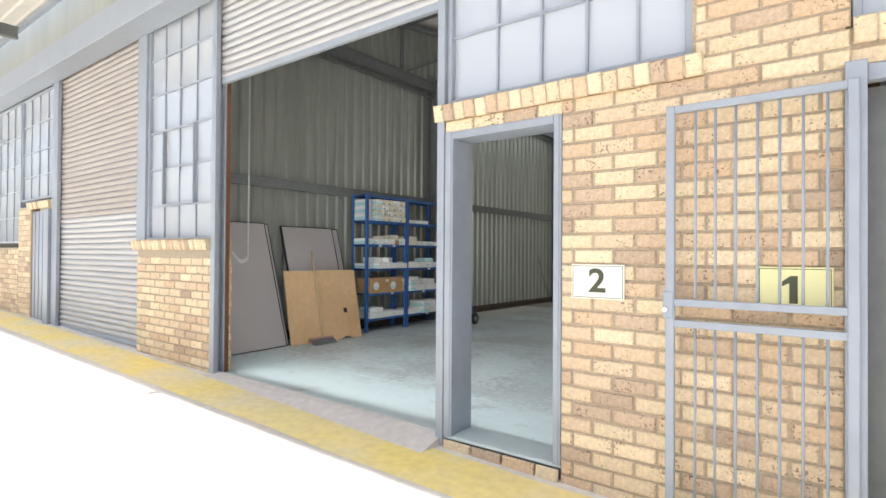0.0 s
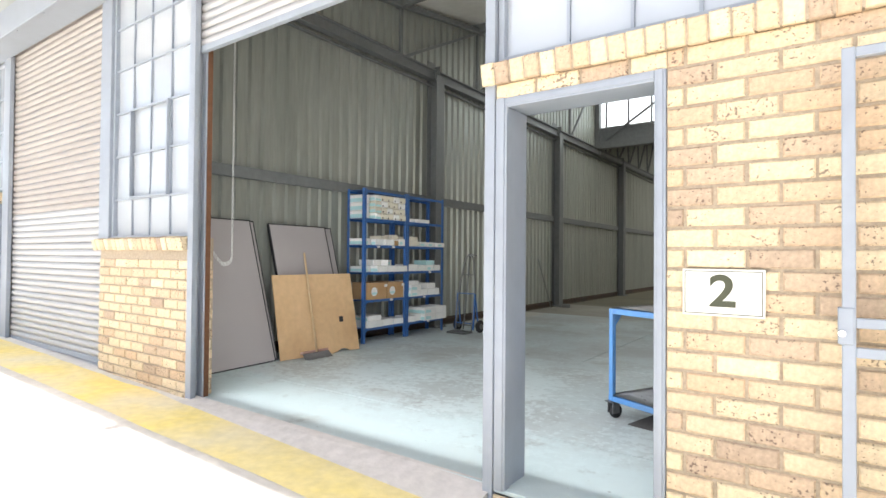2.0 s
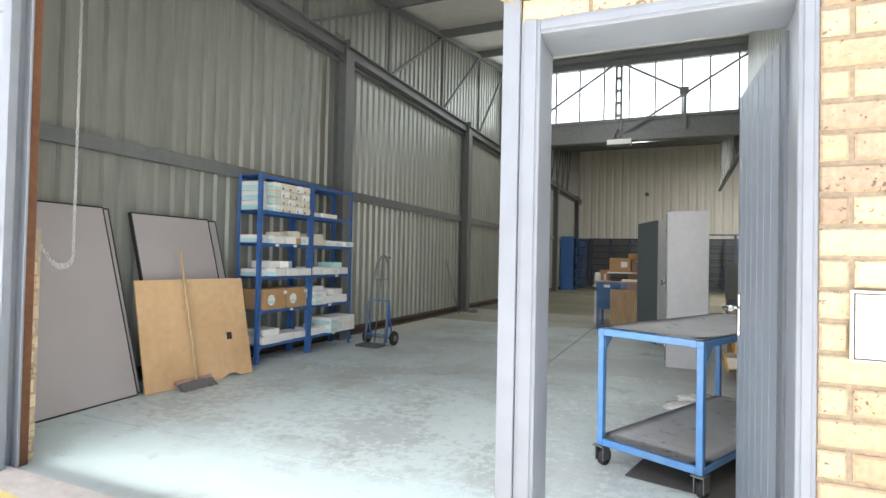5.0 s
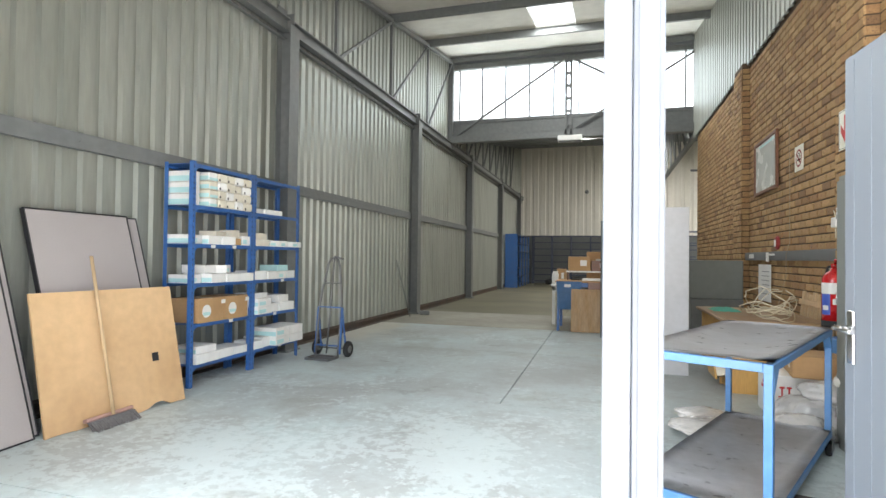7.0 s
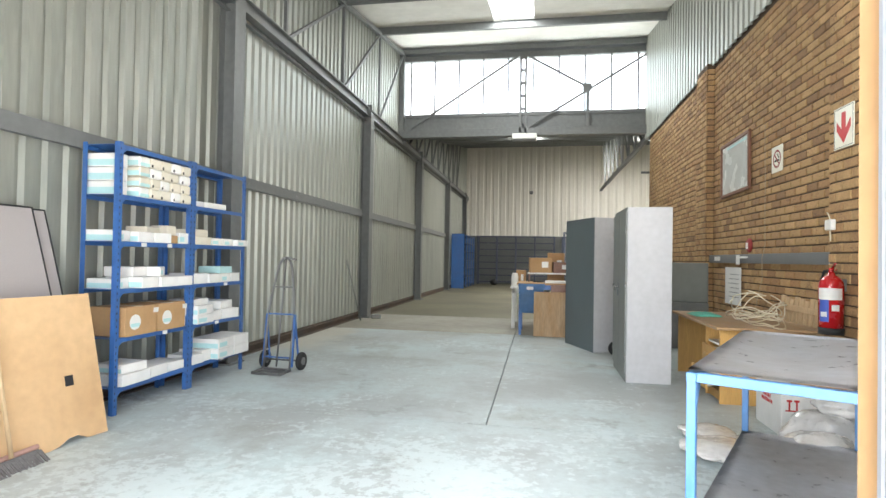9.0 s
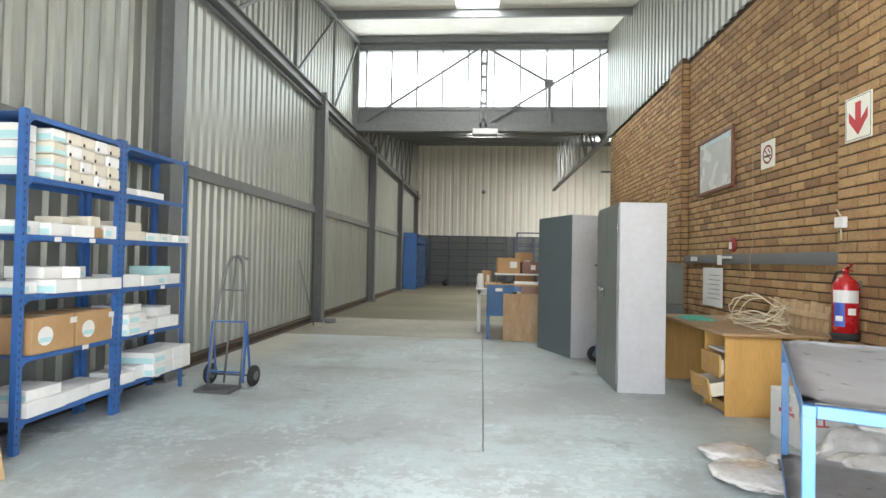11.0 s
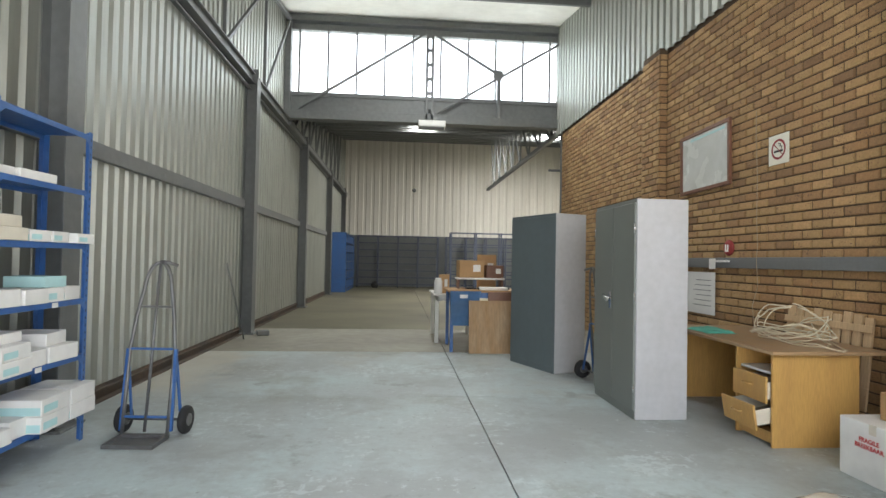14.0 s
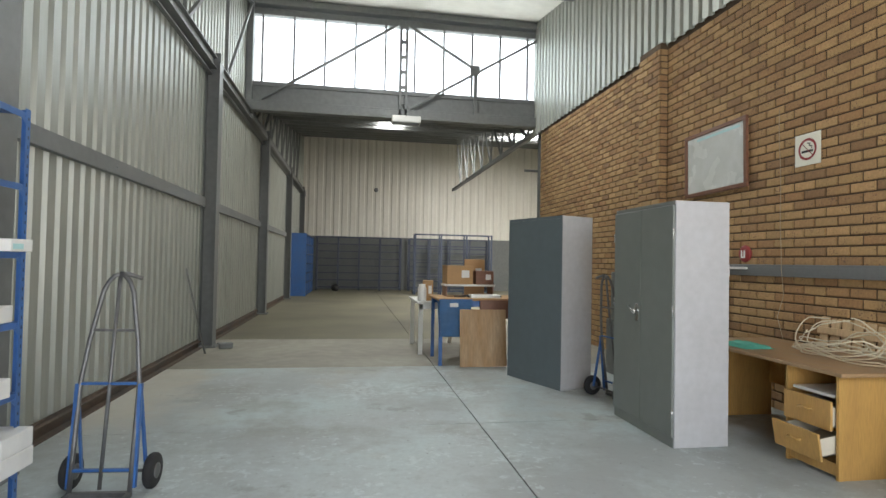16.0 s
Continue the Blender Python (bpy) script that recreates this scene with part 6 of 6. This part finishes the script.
bm = B()
lathe(bm, [(0.13, 0), (0.14, 0.01), (0.14, 0.3), (0.145, 0.31), (0.14, 0.32), (0.14, 0.62), (0.145, 0.64), (0.135, 0.65)], 28)
part("drum_body", bm, CART_BLUE, can)

# ---- things: middle tables ----
def table(name, m, w, d, h, top_mat, leg_mat, label, leg=0.05):
    t = thing(name, m, label, "table")
    bm = B()
    box(bm, 0, w, 0, d, h - 0.03, h, 0.004)
    part("tabletop", bm, top_mat, t)
    for p in ((0.03, w - 0.03, 0.03, 0.05), (0.03, w - 0.03, d - 0.05, d - 0.03)):
        bm = B()
        box(bm, *p, h - 0.11, h - 0.03)
        part("apron", bm, leg_mat, t)
    for x in (0.03, w - 0.03 - leg):
        for y in (0.03, d - 0.03 - leg):
            bm = B()
            box(bm, x, x + leg, y, y + leg, 0, h - 0.03, 0.003)
            part("leg", bm, leg_mat, t)
    return t


table("white_table", pose(-3.22, 12.28, 0), 0.75, 1.2, 0.77, WHITE, WHITE, "old white painted table in the aisle", 0.06)
bench = table("workbench", pose(-3.06, 11.42, 0), 1.5, 0.8, 0.88, CARD, BLUE, "workbench with blue legs, cluttered with boxes", 0.045)
bin_ = thing("blue_bin", pose(-3.04, 11.4, 0.38), "blue plastic bin hung on the workbench front", "bin")
bm = B()
v = [bm.verts.new(p) for p in ((0, 0, 0.49), (0.44, 0, 0.49), (0.44, 0.2, 0.49), (0, 0.2, 0.49), (0.03, 0.02, 0), (0.36, 0.02, 0), (0.36, 0.18, 0), (0.03, 0.18, 0))]
for f in ((4, 5, 6, 7), (0, 1, 5, 4), (1, 2, 6, 5), (2, 3, 7, 6), (3, 0, 4, 7)):
    bm.faces.new([v[i] for i in f])
bmesh.ops.solidify(bm, geom=bm.faces[:], thickness=0.006)
part("tub", bm, CART_BLUE, bin_)
bm = B()
box(bm, 0.14, 0.25, -0.004, 0.004, 0.39, 0.44)
part("label", bm, WHITE, bin_)
leaner = leaning_sheet("leaning_board", 0, 0.64, 0, -0.1, 0.76, 0.018, SPLASHED, "brown chipboard offcut with pale splashes leaning on the workbench", None)
leaner.matrix_basis = pose(-2.47, 11.27, 0, -7, 0, 0) @ pose(0, 0, 0, 0, 0, -90)
bm = B()
pb = thing("brown_panel", pose(-2.3, 11.395, 0.62), "dark brown panel on the workbench front", "panel")
box(bm, -0.2, 0.35, 0.0, 0.02, 0.0, 0.24, 0.003)
part("sheet", bm, DARK_WOOD, pb)
stand = thing("document_tray", pose(-2.9, 11.85, 0.881), "dark steel tray stand with a white top sheet on the workbench", "tray")
for x in (0.02, 0.68):
    bm = B()
    box(bm, x, x + 0.02, 0.0, 0.3, 0.0, 0.14, 0.002)
    part("side", bm, DARK_WOOD, stand)
bm = B()
box(bm, 0.0, 0.72, -0.01, 0.32, 0.14, 0.165, 0.003)
part("top_sheet", bm, WHITE, stand, "white laminate top")
for i, (x, y, z, w, d, h, mat, lb) in enumerate(((-3.12, 12.5, 0.771, 0.16, 0.16, 0.3, CARD, "small upright brown carton on the white table"), (-2.86, 11.88, 1.047, 0.38, 0.26, 0.26, CARD, "brown carton on the document tray"),
                                                 (-2.55, 12.19, 0.881, 0.3, 0.02, 0.52, CARD, "flattened brown carton standing on the workbench"), (-2.6, 11.5, 0.881, 0.4, 0.25, 0.04, WHITE, "pale flat tray on the workbench"),
                                                 (-2.45, 11.88, 1.047, 0.26, 0.26, 0.19, DARK_WOOD, "dark brown box on the document tray"))):
    c = thing("bench_carton", pose(x, y, z, 0, 0, (-8, 5, 0, -2, 3)[i]), lb, "carton", "boxes on the workbench")
    bm = B()
    box(bm, 0, w, 0, d, 0, h, 0.004)
    part("body", bm, mat, c)
    bm = B()
    box(bm, w * 0.55, w * 0.85, -0.001, 0.0, h * 0.35, h * 0.75)
    part("label", bm, WHITE, c)
for i, (x, y) in enumerate(((-2.8, 11.65), (-2.68, 11.7), (-2.6, 11.6), (-2.15, 11.62))):
    t = thing("tool", pose(x, y, 0.882, 0, 0, 40 * i), "small dark hand tool lying on the workbench", "tool", "tools on the workbench")
    bm = B()
    bar(bm, (0, 0, 0.015), (0.16, 0.02, 0.015), 0.025, 0.02, 0.004)
    part("grip", bm, BLACK_EDGE, t)
    bm = B()
    bar(bm, (0.16, 0.02, 0.015), (0.22, 0.03, 0.02), 0.012, 0.012)
    part("shank", bm, STEEL_BARE, t)
jar = thing("plastic_jar", pose(-3.14, 12.4, 0.771), "cloudy white plastic jar on the white table", "jar")
bm = B()
lathe(bm, [(0.06, 0), (0.065, 0.01), (0.065, 0.19), (0.05, 0.22), (0.05, 0.25)], 20)
part("jar_body", bm, WHITE, jar)

# ---- things: rear racks ----
def open_rack(name, m, w, h, d, bays, rows, mat, label):
    r = thing(name, m, label, "rack")
    for k in range(bays + 1):
        for y in (0, d):
            bm = B()
            box(bm, w * k / bays - 0.03, w * k / bays + 0.03, y - 0.025, y + 0.025, 0, h, 0.003)
            part("upright", bm, mat, r)
    for k in range(rows):
        z = 0.12 + (h - 0.16) * k / (rows - 1)
        bm = B()
        box(bm, 0, w, -0.015, 0.015, z, z + 0.035)
        box(bm, 0, w, d - 0.015, d + 0.015, z, z + 0.035)
        for q in range(bays * 2 + 1):
            box(bm, w * q / bays / 2 - 0.02, w * q / bays / 2 + 0.02, 0.015, d - 0.015, z + 0.005, z + 0.02)
        part("shelf", bm, mat, r)
    return r


open_rack("pigeonhole_rack", pose(-5.7, 29.2, 0), 3.75, 2.42, 0.55, 4, 8, DARKBLUE, "long dark blue steel rack of pigeonholes along the rear wall")
open_rack("pigeonhole_rack", pose(-1.55, 29.2, 0), 3.75, 2.42, 0.55, 4, 8, DARKBLUE, "long dark blue steel rack beside the rear corner")
open_rack("tall_rack", pose(-1.6, 26.5, 0), 3.2, 2.5, 0.5, 3, 5, DARKBLUE, "open dark blue steel rack in the rear hall")
br = thing("blue_side_rack", pose(-6.36, 25.0, 0), "bright blue enamel rack with a closed end panel by the wall", "rack")
bm = B()
box(bm, 0, 0.55, 0, 0.02, 0, 2.32)
part("end_panel", bm, BLUE, br)
for k in range(7):
    bm = B()
    box(bm, 0, 0.55, 0.02, 3.6, 0.1 + 0.36 * k, 0.13 + 0.36 * k)
    part("shelf", bm, DARKBLUE, br)
for k in range(1, 5):
    bm = B()
    box(bm, 0.5, 0.55, 0.9 * k - 0.03, 0.9 * k + 0.03, 0, 2.32)
    part("upright", bm, BLUE, br)
bag("rubbish_sack", pose(-4.85, 28.8, 0), 0.16, 0.14, 0.16, RUBBER, 31, "small black rubbish sack at the rear rack")
lamp = thing("hanging_floodlight", pose(-3.1, 15.88, 4.26), "white box floodlight hanging under the clerestory beam", "lamp")
bm = B()
box(bm, -0.3, 0.3, -0.15, 0.15, 0.02, 0.15, 0.008)
part("housing", bm, WHITE, lamp)
bm = B()
box(bm, -0.28, 0.28, -0.13, 0.13, 0.008, 0.02)
part("diffuser", bm, OPAL, lamp)
bm = B()
for x in (-0.2, 0.2):
    rod(bm, (x, 0, 0.15), (x, 0.22, 0.19), 0.008)
part("hanger", bm, STEEL, lamp)
knob = thing("wall_speaker", pose(-3.1, REAR - 0.06, 4.66), "small dark round fitting on the white rear wall", "fitting")
bm = B()
lathe(bm, [(0.1, 0), (0.1, 0.05), (0.06, 0.08)], 18, pose(0, 0, 0, 90, 0, 0))
part("case", bm, STEEL, knob)

# ---- brickwork of the walls ----
FACE = pose(0, F, 0)
brickwork(wall_front, FACE, -1.318, 0.018, -0.214, 4.0, lambda u, z: True, ((-2.0, -0.6, 2.12, 5.0), (-0.004, 0.1, -1.0, 2.04)), seed=1, phase=0.153)
brickwork(wall_front, FACE, -6.8, -5.145, -0.04, 1.2, lambda u, z: True, seed=3)
brickwork(wall_front, pose(-5.14, F, 0, 0, 0, 90), 0.105, 0.22, -0.04, 1.2, lambda u, z: False, proud=0.006, seed=4)
brickwork(wall_front, FACE, -11.34, -10.73, 0.1, 1.9, lambda u, z: False, seed=5)
brickwork(wall_front, FACE, -16, -11.36, 0.05, 1.22, lambda u, z: False, seed=6)
brickwork(wall_front, pose(0, F - 0.02, 0), -2.165, -1.33, -0.098, -0.02, lambda u, z: True, seed=8)
brickwork(wall_front, FACE, -2.17, -1.32, 2.034, 2.1, lambda u, z: True, seed=10)
sill_bricks(wall_front, -2.24, -0.56, F - 0.06, 2.155, seed=3)
sill_bricks(wall_front, -6.86, -5.15, F - 0.06, 1.295, seed=4)
sill_bricks(wall_front, -10.78, -9.76, F - 0.06, 1.95, seed=5)
sill_bricks(wall_front, 0.024, 0.97, F - 0.05, 2.17, seed=6)
brickwork(wall_front, FACE, 0.02, 0.9, 2.03, 2.1, lambda u, z: True, seed=9)
INNER = (INNER_BRICK, INNER_MASS)
SIDE = pose(WR, 0, 0, 0, 0, -90)      # local u runs towards -y
near = lambda u, z: -10.9 < u < -7.6 and 1.05 < z < 2.9
for u0, u1, s in ((-10.97, -7.43, 11), (-15.84, -11.51, 12), (-6.85, -3.3, 13)):
    brickwork(wall_right, SIDE, u0, u1, 0.0, 4.28, near if s == 11 else (lambda u, z: False), seed=s, mats=INNER)
PIER = pose(WR - 0.11, 0, 0, 0, 0, -90)
for u0, u1, s in ((-7.42, -6.86, 14), (-11.5, -10.98, 15)):
    brickwork(wall_right, PIER, u0, u1, 0.0, 4.28, lambda u, z: False, seed=s, mats=INNER)
for y, s in ((10.98, 16), (6.86, 17)):
    brickwork(wall_right, pose(WR, y, 0, 0, 0, 0), -0.105, -0.006, 0.0, 4.28, lambda u, z: False, proud=0.006, seed=s, mats=INNER)
